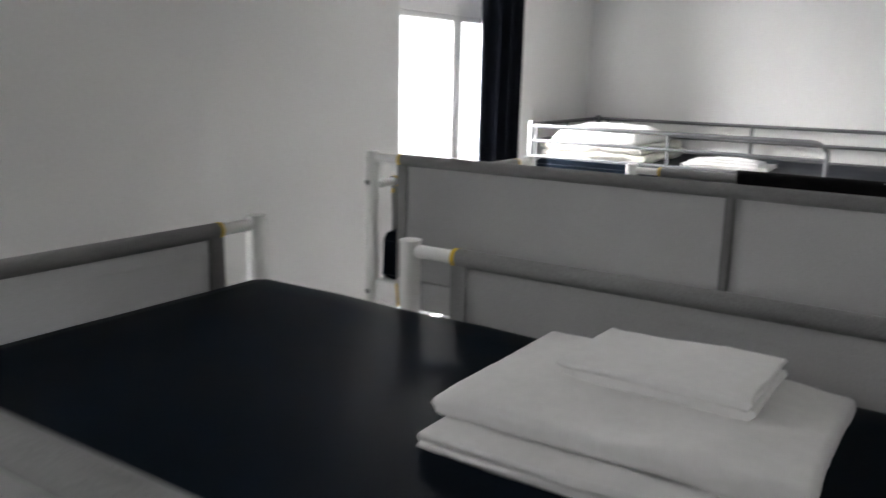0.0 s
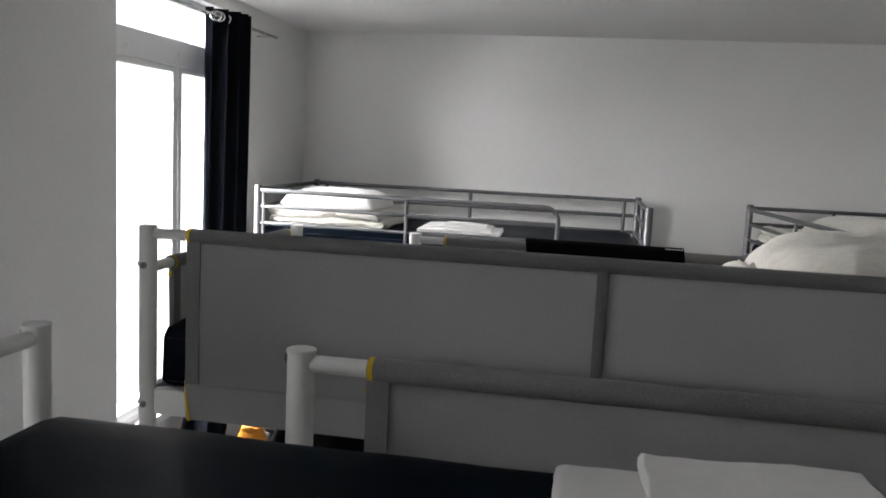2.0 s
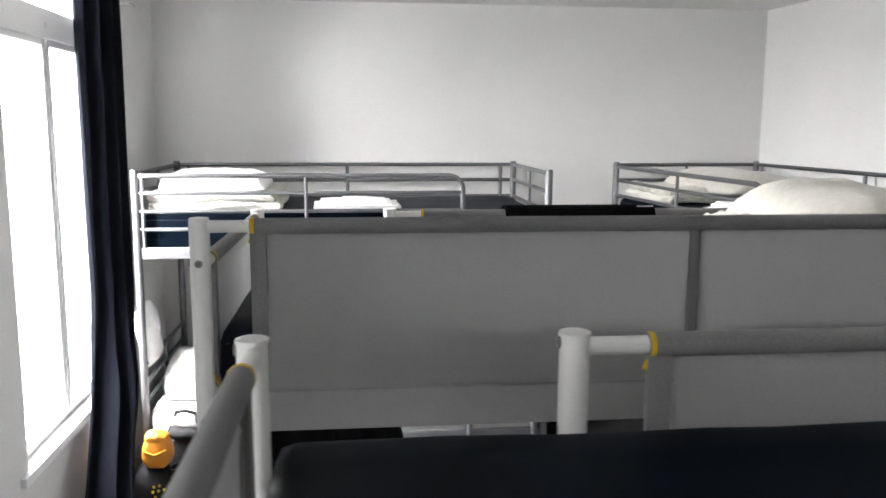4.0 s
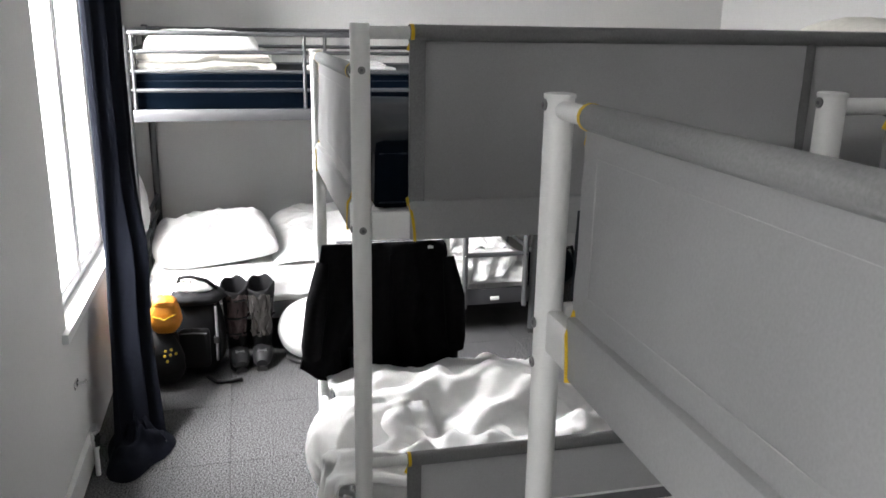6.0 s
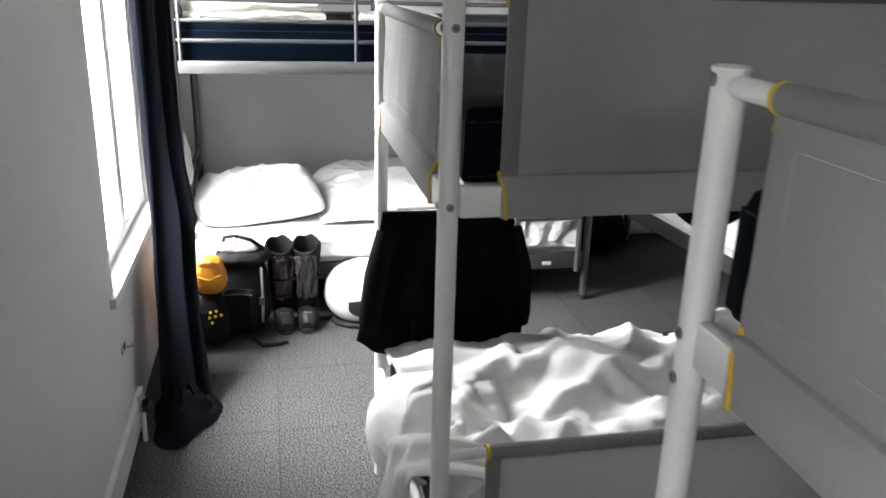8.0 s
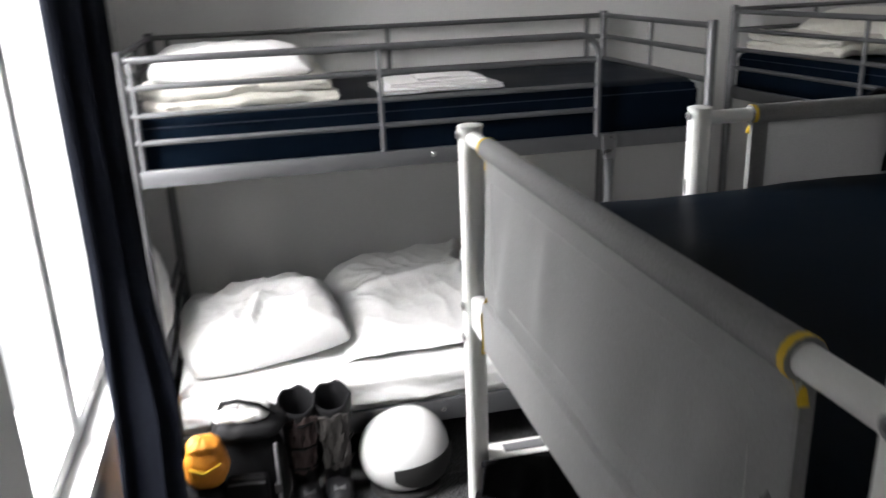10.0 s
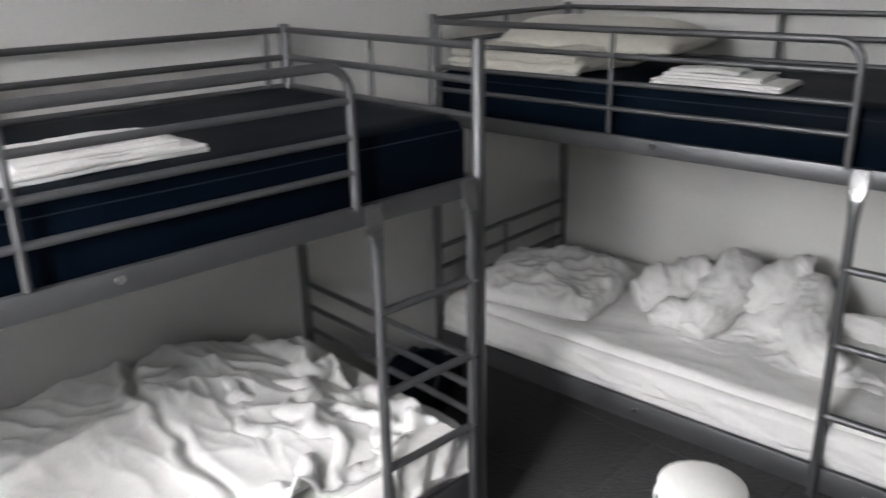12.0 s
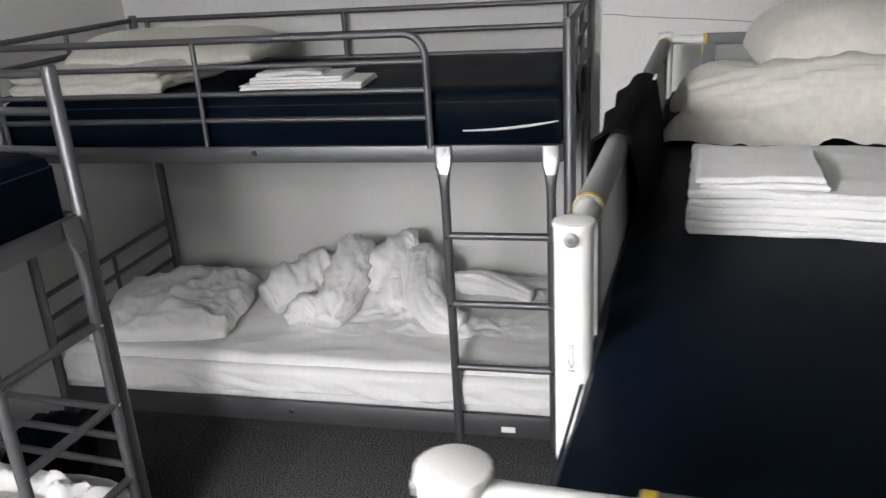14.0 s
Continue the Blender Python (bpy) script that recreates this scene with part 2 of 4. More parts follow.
WZ0, WZ1 = 0.567, 2.49
wall_w = thing("wall_west", 0, 0, 0, "white painted plaster wall with deep window openings", "wall", kind="structure")
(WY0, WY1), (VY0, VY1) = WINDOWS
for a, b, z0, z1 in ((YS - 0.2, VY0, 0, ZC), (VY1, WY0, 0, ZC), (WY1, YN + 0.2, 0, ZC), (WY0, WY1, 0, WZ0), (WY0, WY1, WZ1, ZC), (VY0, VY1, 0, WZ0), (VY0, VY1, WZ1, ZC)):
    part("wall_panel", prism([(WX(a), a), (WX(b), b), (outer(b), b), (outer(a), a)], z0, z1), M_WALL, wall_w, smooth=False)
tagged(part("wall_north", box(-1.75, XA + 0.2, YN, YN + 0.2, 0, ZC, 0), M_WALL, smooth=False), "plain white painted plaster wall behind the bunks", "wall", kind="structure")
tagged(part("wall_alcove", prism([(AL(YP - 0.3), YP - 0.3), (AL(YP - 0.3) + 0.2, YP - 0.3), (AL(YN) + 0.2, YN), (AL(YN), YN)], 0, ZC), M_WALL, smooth=False), "white painted wall of the recess behind the bunk", "wall", kind="structure")
tagged(part("wall_east", box(XE, AL(YP) - 0.003, YS - 0.2, YP, 0, ZC, 0.006), M_WALL, smooth=False), "white painted wall with a cracked paint edge beside the recess", "wall", kind="structure")
tagged(part("wall_south", box(-1.7, XE, YS - 0.2, YS, 0, ZC, 0), M_WALL, smooth=False), "plain white painted wall closing the room", "wall", kind="structure")
tagged(part("ceiling", box(-1.75, XA + 0.45, YS - 0.2, YN + 0.2, ZC, ZC + 0.15, 0), M_CEIL, smooth=False), "plain white painted ceiling", "ceiling", kind="structure")
floor = tagged(part("floor", box(-1.75, XA + 0.45, YS - 0.2, YN + 0.2, -0.2, -0.006, 0), M_DARK, smooth=False), "grey loop-pile carpet tiles with visible joints", "floor", kind="structure")
skirt = prism([(WX(YS) + 0.002, YS), (WX(3.93) + 0.002, 3.93), (WX(3.93) + 0.022, 3.93), (WX(YS) + 0.022, YS)], 0.0, 0.112)
tagged(part("baseboard", skirt, M_TRIM), "white painted skirting board along the window wall", "baseboard", kind="structure")
pipe = thing("heating_pipe", WX(3.72) + 0.05, 3.72, 0, "short painted pipe stub with a valve at the skirting", "pipe")
part("pipe", tube([(0, 0, 0), (0, 0, 0.10), (0, 0.004, 0.13)], 0.009), M_TRIM, pipe)
part("valve_body", tube([(0, 0.004, 0.12), (0, 0.004, 0.175)], [0.014, 0.016]), M_CHROME, pipe)
part("valve_cap", tube([(0, 0.004, 0.15), (0.03, -0.012, 0.15)], [0.013, 0.018]), M_DARK, pipe)
hook = thing("wall_hook", WX(3.74), 3.74, 0.366, "small worn metal bracket screwed to the wall", "hook")
part("plate", box(-0.003, 0.006, -0.03, 0.03, -0.012, 0.012, 0.002), M_CHROME, hook)
part("peg", tube([(0.004, 0.01, 0), (0.03, 0.012, 0), (0.035, 0.02, 0.008)], 0.005, 8), M_CHROME, hook)

TR0, TR1 = 2.170, 2.288


def make_window(name, w0, w1):
    """Two casements below a transom, one light above, and a window board."""
    window = thing(name, 0, 0, 0, "white framed window, two casements below a transom light", "window", kind="structure")
    mid = w0 + 0.57

    def wbar(nm, ya, yb, za, zb, d0=0.05, d1=0.11, mat=M_UPVC, parent=window):
        bm = prism([(WX(ya) - d0, ya), (WX(yb) - d0, yb), (WX(yb) - d1, yb), (WX(ya) - d1, ya)], za, zb)
        bmesh.ops.bevel(bm, geom=bm.edges[:], offset=0.005 if mat is not M_GLASS else 0.001, segments=2, affect="EDGES", profile=0.5)
        return part(nm, bm, mat, parent)

    wbar("window_frame", w0, w0 + 0.045, WZ0, WZ1)
    wbar("window_frame", w1 - 0.045, w1, WZ0, WZ1)
    wbar("window_frame", w0 + 0.045, w1 - 0.045, WZ0, WZ0 + 0.06)
    wbar("window_frame", w0 + 0.045, w1 - 0.045, WZ1 - 0.045, WZ1)
    wbar("transom", w0 + 0.045, w1 - 0.045, TR0, TR1, 0.04)
    for a, b in ((w0 + 0.045, mid - 0.012), (mid + 0.012, w1 - 0.045)):
        s = wbar("casement", a, a + 0.03, WZ0 + 0.06, TR0, 0.045, 0.10)
        wbar("stile", b - 0.03, b, WZ0 + 0.06, TR0, 0.045, 0.10, parent=s)
        wbar("bottom_rail", a + 0.03, b - 0.03, WZ0 + 0.06, WZ0 + 0.1, 0.045, 0.10, parent=s)
        wbar("top_rail", a + 0.03, b - 0.03, TR0 - 0.03, TR0, 0.045, 0.10, parent=s)
        wbar("pane", a + 0.03, b - 0.03, WZ0 + 0.1, TR0 - 0.03, 0.07, 0.076, M_GLASS, s).visible_shadow = False
    wbar("pane", w0 + 0.045, w1 - 0.045, TR1, WZ1 - 0.045, 0.07, 0.076, M_GLASS).visible_shadow = False
    wbar("mullion", mid - 0.012, mid + 0.012, WZ0 + 0.06, TR0, 0.05, 0.09)
    ya, yb = w0 - 0.08, min(w1 + 0.06, YN)
    bm = prism([(WX(ya) + 0.022, ya), (WX(yb) + 0.022, yb), (WX(yb) + 0.001, yb), (WX(w1) + 0.001, w1 - 0.003), (WX(w1) - 0.05, w1 - 0.003), (WX(w0) - 0.05, w0 + 0.003), (WX(w0) + 0.001, w0 + 0.003), (WX(ya) + 0.001, ya)], WZ0 + 0.002, WZ0 + 0.037)
    part("window_sill", bm, M_UPVC, window, "white window board")


make_window("window_1", WY0, WY1)
# unseen twin, added as an opening for the extra light on the near beds
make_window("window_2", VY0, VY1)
tagged(part("backdrop", box(-7.1, -7.0, -60, 70, -25, 16, 0), glow("bright_overcast_sky", (0.97, 0.985, 1.0), 1.8), smooth=False), "bright overcast daylight outside the window", "backdrop", kind="structure")


# ---- white bunk bed with fabric guards ----
BL, BW, PR = 2.04, 0.967, 0.020
HT, HL, LX = 1.656, 1.570, 0.4175


def fabric_panel(bed, a, b, z0, z1, seams=(), pucker=1.0):
    """Mesh fabric stretched from a to b (ground points), sleeved over rails at z0 and z1."""
    a, b = Vector((*a, 0)), Vector((*b, 0))
    d = (b - a)
    za, zb = z1 if isinstance(z1, tuple) else (z1, z1)

    def top(u):
        return za + (zb - za) * u

    n = Vector((-d.y, d.x, 0)).normalized()

    def fn(u, v):
        p = a + d * u
        w = 0.004 * fbm(u * 4 + a.x, v * 3 + a.y, 1.3, 3) + 0.0045 * pucker * math.sin(math.pi * v) * noise.noise(Vector((u * d.length * 16 + v * 1.5, v * 1.2, a.y * 3)))
        return (*(p + n * w).xy, z0 + (top(u) - z0) * v)

    sheet = part("fabric_panel", surface(fn, 64, 12, 0.004), M_MESH, bed, "grey woven mesh guard")
    part("top_sleeve", tube([(*(a + d * t).xy, top(t)) for t in np.linspace(0, 1, 13)], 0.0168, 14), M_HEM, sheet, "dark grey hem sleeve")
    part("bottom_hem", box(min(a.x, b.x) - abs(n.x) * 0.0165, max(a.x, b.x) + abs(n.x) * 0.0165, min(a.y, b.y) - abs(n.y) * 0.0165, max(a.y, b.y) + abs(n.y) * 0.0165, z0 - 0.022, z0 + 0.064, 0.007), M_MESH, sheet)
    for q, s, z1 in ((a, 1, za), (b, -1, zb)):
        e = d.normalized() * s
        part("side_hem", surface(lambda u, v: (*(q + e * (0.032 * u) + n * 0.001).xy, z0 + 0.06 + (z1 - z0 - 0.06) * v), 2, 6, 0.012), M_HEM, sheet)
        # yellow corner bindings
        part("yellow_binding", tube([tuple(q + e * (0.001) + Vector((0, 0, z1))), tuple(q + e * 0.0085 + Vector((0, 0, z1)))], 0.0174, 14), M_YELLOW, sheet, "yellow bound edge")
        part("yellow_binding", tube([tuple(q + e * 0.010 + Vector((0, 0, z1 - 0.012))), tuple(q + e * 0.002 + Vector((0, 0, z1 - 0.024))), tuple(q - e * 0.002 + Vector((0, 0, z1 - 0.034)))], 0.0042, 8), M_YELLOW, sheet)
        arc = [tuple(q + e * (0.014 * math.sin(t * 1.5)) + Vector((0, 0, z0 + 0.070 - 0.092 * t))) for t in np.linspace(0, 1, 7)]
        part("yellow_binding", surface(lambda u, v: tuple(Vector(arc[round(v * 6)]) + n * (0.0185 * (2 * u - 1) * min(1, 0.3 + 2.2 * v)) + e * 0.003 * math.sin(math.pi * u)), 4, 6, 0.006), M_YELLOW, sheet, "yellow bound edge")
    # light stitching inside the hems, on both faces
    L = d.length
    for side in (-1, 1):
        ins = [(0.045 / L, 0.10), (0.045 / L, None), (1 - 0.045 / L, None), (1 - 0.045 / L, 0.10), (0.045 / L, 0.10)]
        pts = [tuple(a + d * u + n * (side * 0.0045 - (0.0 if side < 0 else -0.002)) + Vector((0, 0, z0 + zz if zz else top(u) - 0.045))) for u, zz in ins]
        for p0, p1 in zip(pts, pts[1:]):
            part("stitching", tube([tuple(Vector(p0).lerp(Vector(p1), k / 12)) for k in range(13)], 0.0006, 4), M_THREAD, sheet)
    for s in seams:
        p = a + d * s
        part("centre_sleeve", tube([(*p.xy, z0 + 0.03), (*p.xy, top(s))], 0.014, 10), M_HEM, sheet)
    return sheet


def bolt(bed, p, axis):
    b = part("bolt", disc(p, axis, 0.0078, 0.003, 12), M_BOLT, bed, "domed steel bolt")
    part("socket", disc(Vector(p) + Vector(axis) * 0.0028, axis, 0.0034, 0.0008, 6), M_GREYPAD, b)


def white_bunk(x, y, pucker=1.0):
    bed = thing("bunk_bed", x, y, 0, "white tubular steel bunk bed with grey fabric guards and yellow corners", "bunk bed", "white bunk beds")
    G = 0.099      # bare rail between a post and the fabric
    # the tall side away from the ladder
    for px in (0, BL):
        part("post", tube([(px, 0, 0), (px, 0, HT - 0.004), (px, 0, HT)], [PR, PR, PR * 0.9], 20), M_POST, bed)
        part("foot_cap", disc((px, 0, 0.0), (0, 0, 1), PR + 0.002, 0.02), M_GREYPAD, bed)
    for px in (0, LX, BL):
        top = part("post", tube([(px, BW, 0), (px, BW, HL - 0.004), (px, BW, HL)], [PR, PR, PR * 0.9], 20), M_POST, bed)
        part("post_cap", disc((px, BW, HL - 0.003), (0, 0, 1), PR + 0.0015, 0.006, 20), M_POST, top, "white flat cap")
    # rails at the head of the guards
    RZ, ZP = -0.018, 1.558     # rails sit below the post tops; the ends rise to the tall side
    slope = tuple(ZP + (HL + RZ - ZP) * k for k in (G / BW, 1 - G / BW))
    part("guard_rail", tube([(0, 0, HT + RZ), (BL, 0, HT + RZ)], 0.0125), M_POST, bed)
    part("guard_rail", tube([(LX, BW, HL + RZ), (BL, BW, HL + RZ)], 0.0125), M_POST, bed)
    for px in (0, BL):
        part("guard_rail", tube([(px, 0, ZP), (px, BW, HL + RZ)], 0.0125), M_POST, bed)
    fabric_panel(bed, (G, 0), (BL - G, 0), 1.235, HT + RZ, (0.5,))
    fabric_panel(bed, (LX + G, BW), (BL - G, BW), 1.235, HL + RZ)
    fabric_panel(bed, (0, G), (0, BW - G), 1.235, slope, (), pucker)
    fabric_panel(bed, (BL, G), (BL, BW - G), 1.235, slope)
    # frames of the two bunks
    for zb, _ in ((1.216, ""), (0.300, "")):
        part("side_beam", box(PR, BL - PR, -0.012, 0.012, zb, zb + 0.062, 0.006), M_POST, bed)
        part("side_beam", box(PR, BL - PR, BW - 0.012, BW + 0.012, zb, zb + 0.062, 0.006), M_POST, bed)
        for px in (0, BL):
            part("end_beam", box(px - 0.012, px + 0.012, PR, BW - PR, zb, zb + 0.062, 0.006), M_POST, bed)
        base = part("slatted_base", box(0.02, BL - 0.02, 0.02, 0.04, zb + 0.04, zb + 0.055, 0.002), M_POST, bed)
        for k in range(14):
            u = 0.08 + k * (BL - 0.16) / 13
            part("slat", box(u - 0.03, u + 0.03, 0.014, BW - 0.014, zb + 0.042, zb + 0.056, 0.003), M_POST, base)
    # low guard of the lower bunk on the closed side
    part("guard_rail", tube([(0, 0, 0.689), (BL, 0, 0.689)], 0.0125), M_POST, bed)
    fabric_panel(bed, (G, 0), (BL - G, 0), 0.32, 0.689, (0.5,))
    part("end_rail", tube([(0, 0, 0.40), (0, BW, 0.40)], 0.0125), M_POST, bed)
    # ladder steps with rubber pads between the two posts
    for z in (0.255, 0.595, 0.935):
        st = part("ladder_step", box(PR, LX - PR, BW - 0.029, BW + 0.029, z - 0.014, z + 0.014, 0.008, 3), M_POST, bed)
        part("tread_pad", box(PR + 0.03, LX - PR - 0.03, BW - 0.012, BW + 0.014, z + 0.0135, z + 0.0165, 0.001), M_GREYPAD, st, "grey rubber tread")
    # bolts
    for z in (1.566, 1.241):
        bolt(bed, (0, -PR, z), (0, -1, 0)), bolt(bed, (-PR, 0.0, z), (-1, 0, 0))
    for z in (HL - 0.012, 1.253, 1.193):
        bolt(bed, (-PR, BW, z), (-1, 0, 0)), bolt(bed, (LX - PR, BW, z), (-1, 0, 0)), bolt(bed, (0, BW + PR, z), (0, 1, 0))
    # printed arrow on the inner ladder post
    mk = part("arrow_mark", box(LX - PR - 0.0009, LX - PR + 0.001, BW - 0.0022, BW - 0.0011, 1.424, 1.444, 0), M_MARK, bed, "small grey printed arrow")
    part("arrow_line", box(LX - PR - 0.0009, LX - PR + 0.001, BW + 0.0011, BW + 0.0022, 1.424, 1.444, 0), M_MARK, mk)
    part("arrow_base", box(LX - PR - 0.0012, LX - PR + 0.001, BW - 0.0042, BW + 0.0042, 1.4125, 1.4135, 0), M_MARK, mk)
    for k in (-1, 1):
        part("arrow_head", tube([(LX - PR - 0.0005, BW, 1.4155), (LX - PR - 0.0002, BW + k * 0.0034, 1.4245)], 0.0008, 5), M_MARK, mk)
    return bed


B2 = (-0.409, 2.423)
B1 = (-0.232, 0.832)
bed_two = white_bunk(*B2, 2.4)
bed_one = white_bunk(*B1)


# ---- grey steel bunk bed ----
SL, SW, SH = 2.016, 0.949, 1.618


def skin(rings):
    """A closed body through rings of points."""
    bm = bmesh.new()
    rows = [[bm.verts.new(p) for p in ring] for ring in rings]
    for q, w in zip(rows, rows[1:]):
        for k in range(len(q)):
            bm.faces.new((q[k], q[(k + 1) % len(q)], w[(k + 1) % len(q)], w[k]))
    bm.faces.new(rows[0]), bm.faces.new(rows[-1])
    return bm


def steel_bunk(x, y, rz):
    bed = thing("bunk_bed", x, y, 0, "silver grey tubular steel bunk bed with a ladder at one end", "bunk bed", "grey steel bunk beds", rz)
    R, r = 0.019, 0.011
    for u in (0, SL):
        for v in (0, SW):
            p = part("post", tube([(u, v, 0), (u, v, SH - 0.006), (u, v, SH)], [R, R, R * 0.8], 16), M_STEEL, bed)
            part("foot_cap", disc((u, v, 0), (0, 0, 1), R + 0.002, 0.025), M_DARK, p, "black plastic foot")
    LA, LB = 1.622, 1.960             # ladder uprights along the bed
    for zb, zh in ((1.188, 0.056), (0.182, 0.088)):
        for v in (0, SW):
            part("side_beam", box(R, SL - R, v - 0.011, v + 0.011, zb, zb + zh, 0.005), M_STEEL, bed)
        for u in (0, SL):
            part("end_beam", box(u - 0.011, u + 0.011, R, SW - R, zb, zb + 0.055, 0.005), M_STEEL, bed)
        base = part("slatted_base", box(0.02, SL - 0.02, SW / 2 - 0.01, SW / 2 + 0.01, zb + 0.002, zb + 0.012, 0.002), M_STEEL, bed)
        for k in range(16):
            u = 0.07 + k * (SL - 0.14) / 15
            part("slat", tube([(u, 0.01, zb + 0.012), (u, SW - 0.01, zb + 0.012)], 0.008, 8), M_STEEL, base)
    zs = (1.590, 1.506, 1.418, 1.332)
    # front guard: its end is bent down beside the ladder
    E = LA - 0.042
    bend = [(R, -0.004, zs[0])] + [(E - 0.07 + 0.07 * math.sin(t), -0.004, zs[0] - 0.07 + 0.07 * math.cos(t)) for t in np.linspace(0, math.pi / 2, 7)] + [(E, -0.004, 1.235)]
    part("guard_rail", tube(bend, r + 0.001), M_STEEL, bed)
    for z in zs[1:]:
        part("guard_rail", tube([(R, -0.004, z), (E, -0.004, z)], r * 0.85), M_STEEL, bed)
    for u in (0.035, 0.808):
        part("upright", tube([(u, -0.006, zs[0]), (u, -0.006, 1.245)], r * 0.8), M_STEEL, bed)
    # back and end guards
    for z in (1.598, 1.505, 1.405):
        part("guard_rail", tube([(R, SW, z), (SL - R, SW, z)], r), M_STEEL, bed)
        for u in (0, SL):
            part("end_rail", tube([(u, R, z), (u, SW - R, z)], r), M_STEEL, bed)
    for u in (0.07, 1.0, SL - 0.08):
        part("upright", tube([(u, SW, 1.598), (u, SW, 1.245)], r), M_STEEL, bed)
    for u in (0, SL):
        part("upright", tube([(u, SW * 0.495, 1.598), (u, SW * 0.495, 1.235)], r * 0.8), M_STEEL, bed)
        for z in (0.65, 0.555, 0.46):
            part("end_rail", tube([(u, R, z), (u, SW - R, z)], r), M_STEEL, bed)
        part("upright", tube([(u, SW * 0.5, 0.65), (u, SW * 0.5, 0.23)], r * 0.8), M_STEEL, bed)
    # ladder with flared heads clasping the beam
    ladder = part("ladder", tube([(LA, -0.024, 0.947), (LB, -0.024, 0.947)], 0.0125, 12), M_STEEL, bed)
    for u in (LA, LB):
        part("stile", tube([(u, -0.024, 1.11), (u, -0.024, 0.17)], 0.015, 14), M_STEEL, ladder)
        # flat head that narrows into the round stile; its brighter colour paints in a glint
        rings = []
        for z, hw, hd, sq in ((1.243, 0.0275, 0.004, 6), (1.186, 0.0275, 0.006, 6), (1.172, 0.0245, 0.009, 5), (1.156, 0.0208, 0.0115, 4), (1.136, 0.0178, 0.0135, 3), (1.115, 0.0160, 0.0148, 2.4), (1.09, 0.0154, 0.0154, 2)):
            ring = []
            for k in range(20):
                c, n = math.cos(k * math.pi / 10), math.sin(k * math.pi / 10)
                ring.append((u + hw * math.copysign(abs(c) ** (2 / sq), c), -0.0165 - 0.0075 * min((1.243 - z) / 0.1, 1) + hd * math.copysign(abs(n) ** (2 / sq), n), z))
            rings.append(ring)
        part("head", skin(rings[:4]), M_GLINT, ladder, "flattened steel head, coloured brighter for its window glint")
        part("neck", skin(rings[3:]), M_STEEL, ladder)
        for z in (0.947, 0.705, 0.466):
            part("rung_bolt", disc((u, -0.04, z), (0, -1, 0), 0.006, 0.004, 10), M_CHROME, ladder)
    for z in (0.705, 0.466):
        part("rung", tube([(LA, -0.024, z), (LB, -0.024, z)], 0.0125, 12), M_STEEL, ladder)
    for u in (0.978,):
        for z in (1.223, 0.232):
            part("bolt", disc((u, -0.011, z), (0, -1, 0), 0.010, 0.006, 12), M_CHROME, bed, "domed steel bolt")
    part("label_tag", box(1.772, 1.822, -0.0135, -0.011, 0.204, 0.226, 0.001), M_TRIM, bed, "small white sticker")
    return bed


AX, AY = -1.149, 4.806
BX, BY, RB = 1.495, 5.674, -84.8
bunk_a = steel_bunk(AX, AY, 0)
bunk_b = copy_thing(bunk_a, pose(BX, BY, 0, 0, 0, RB))


def on_b(u, v):
    """Ground place of a point u along and v across the bunk in the recess."""
    c, s = math.cos(radians(RB)), math.sin(radians(RB))
    return BX + u * c - v * s, BY + u * s + v * c


# ---- mattresses ----
def slab(lx, ly, h, r=0.035, wobble=0.006, seed=0.0, n=28, k=14, lift=0.6):
    """A soft-edged slab from the origin: flat below, gently uneven above."""
    bm = bmesh.new()

    def shape(u, v, top):
        px, py = lx * u, ly * v
        e = min(px, lx - px, py, ly - py)
        drop = r - math.sqrt(max(r * r - (r - min(e, r)) ** 2, 0))
        out = wobble * fbm(px * 7 + seed, py * 7, seed + (3 if top else 5), 3)
        return (px + 2 * out, py + 1.5 * out, h - drop + out if top else drop * lift)

    def warp(t):
        return 0.5 - 0.5 * math.cos(math.pi * t)

    top = [[bm.verts.new(shape(warp(i / n), warp(j / k), True)) for j in range(k + 1)] for i in range(n + 1)]
    bot = [[bm.verts.new(shape(warp(i / n), warp(j / k), False)) for j in range(k + 1)] for i in range(n + 1)]
    for i in range(n):
        for j in range(k):
            bm.faces.new((top[i][j], top[i + 1][j], top[i + 1][j + 1], top[i][j + 1]))
            bm.faces.new((bot[i][j], bot[i][j + 1], bot[i + 1][j + 1], bot[i + 1][j]))
    rim = [(i, 0) for i in range(n)] + [(n, j) for j in range(k)] + [(i, k) for i in range(n, 0, -1)] + [(0, j) for j in range(k, 0, -1)]
    for (a, b), (c, d) in zip(rim, rim[1:] + rim[:1]):
        bm.faces.new((top[a][b], top[c][d], bot[c][d], bot[a][b]))
    return bm


def hem_of_sheet(m, lx, seed):
    """The loose, gathered hem of a fitted sheet down the front of a mattress."""
    def fn(u, v):
        f = (0.010 * math.sin(u * 55 + 6 * noise.noise(Vector((u * 8, seed, 0)))) * (0.4 + 0.6 * noise.noise(Vector((u * 5, 2, seed)))) + 0.008 * fbm(u * 9 + 2 * v, v * 2, seed, 3)) * v
        f += v * (0.030 * (ridge(u * lx * 2.6 - v * 1.1, v * 0.5 + seed, seed, 2) - 0.5) + 0.014 * (ridge(u * lx * 7 - v * 1.6, v + seed, seed + 2, 2) - 0.5))
        return (lx * (0.005 + 0.99 * u), 0.012 - 0.045 * math.sin(min(v * 3, 1) * math.pi / 2) + f, 0.197 - 0.012 * v - (0.108 + 0.012 * noise.noise(Vector((u * 3, seed, 1)))) * max(v - 0.12, 0))
    part("sheet_hem", surface(fn, 160, 16, 0.003), M_LINEN, m)


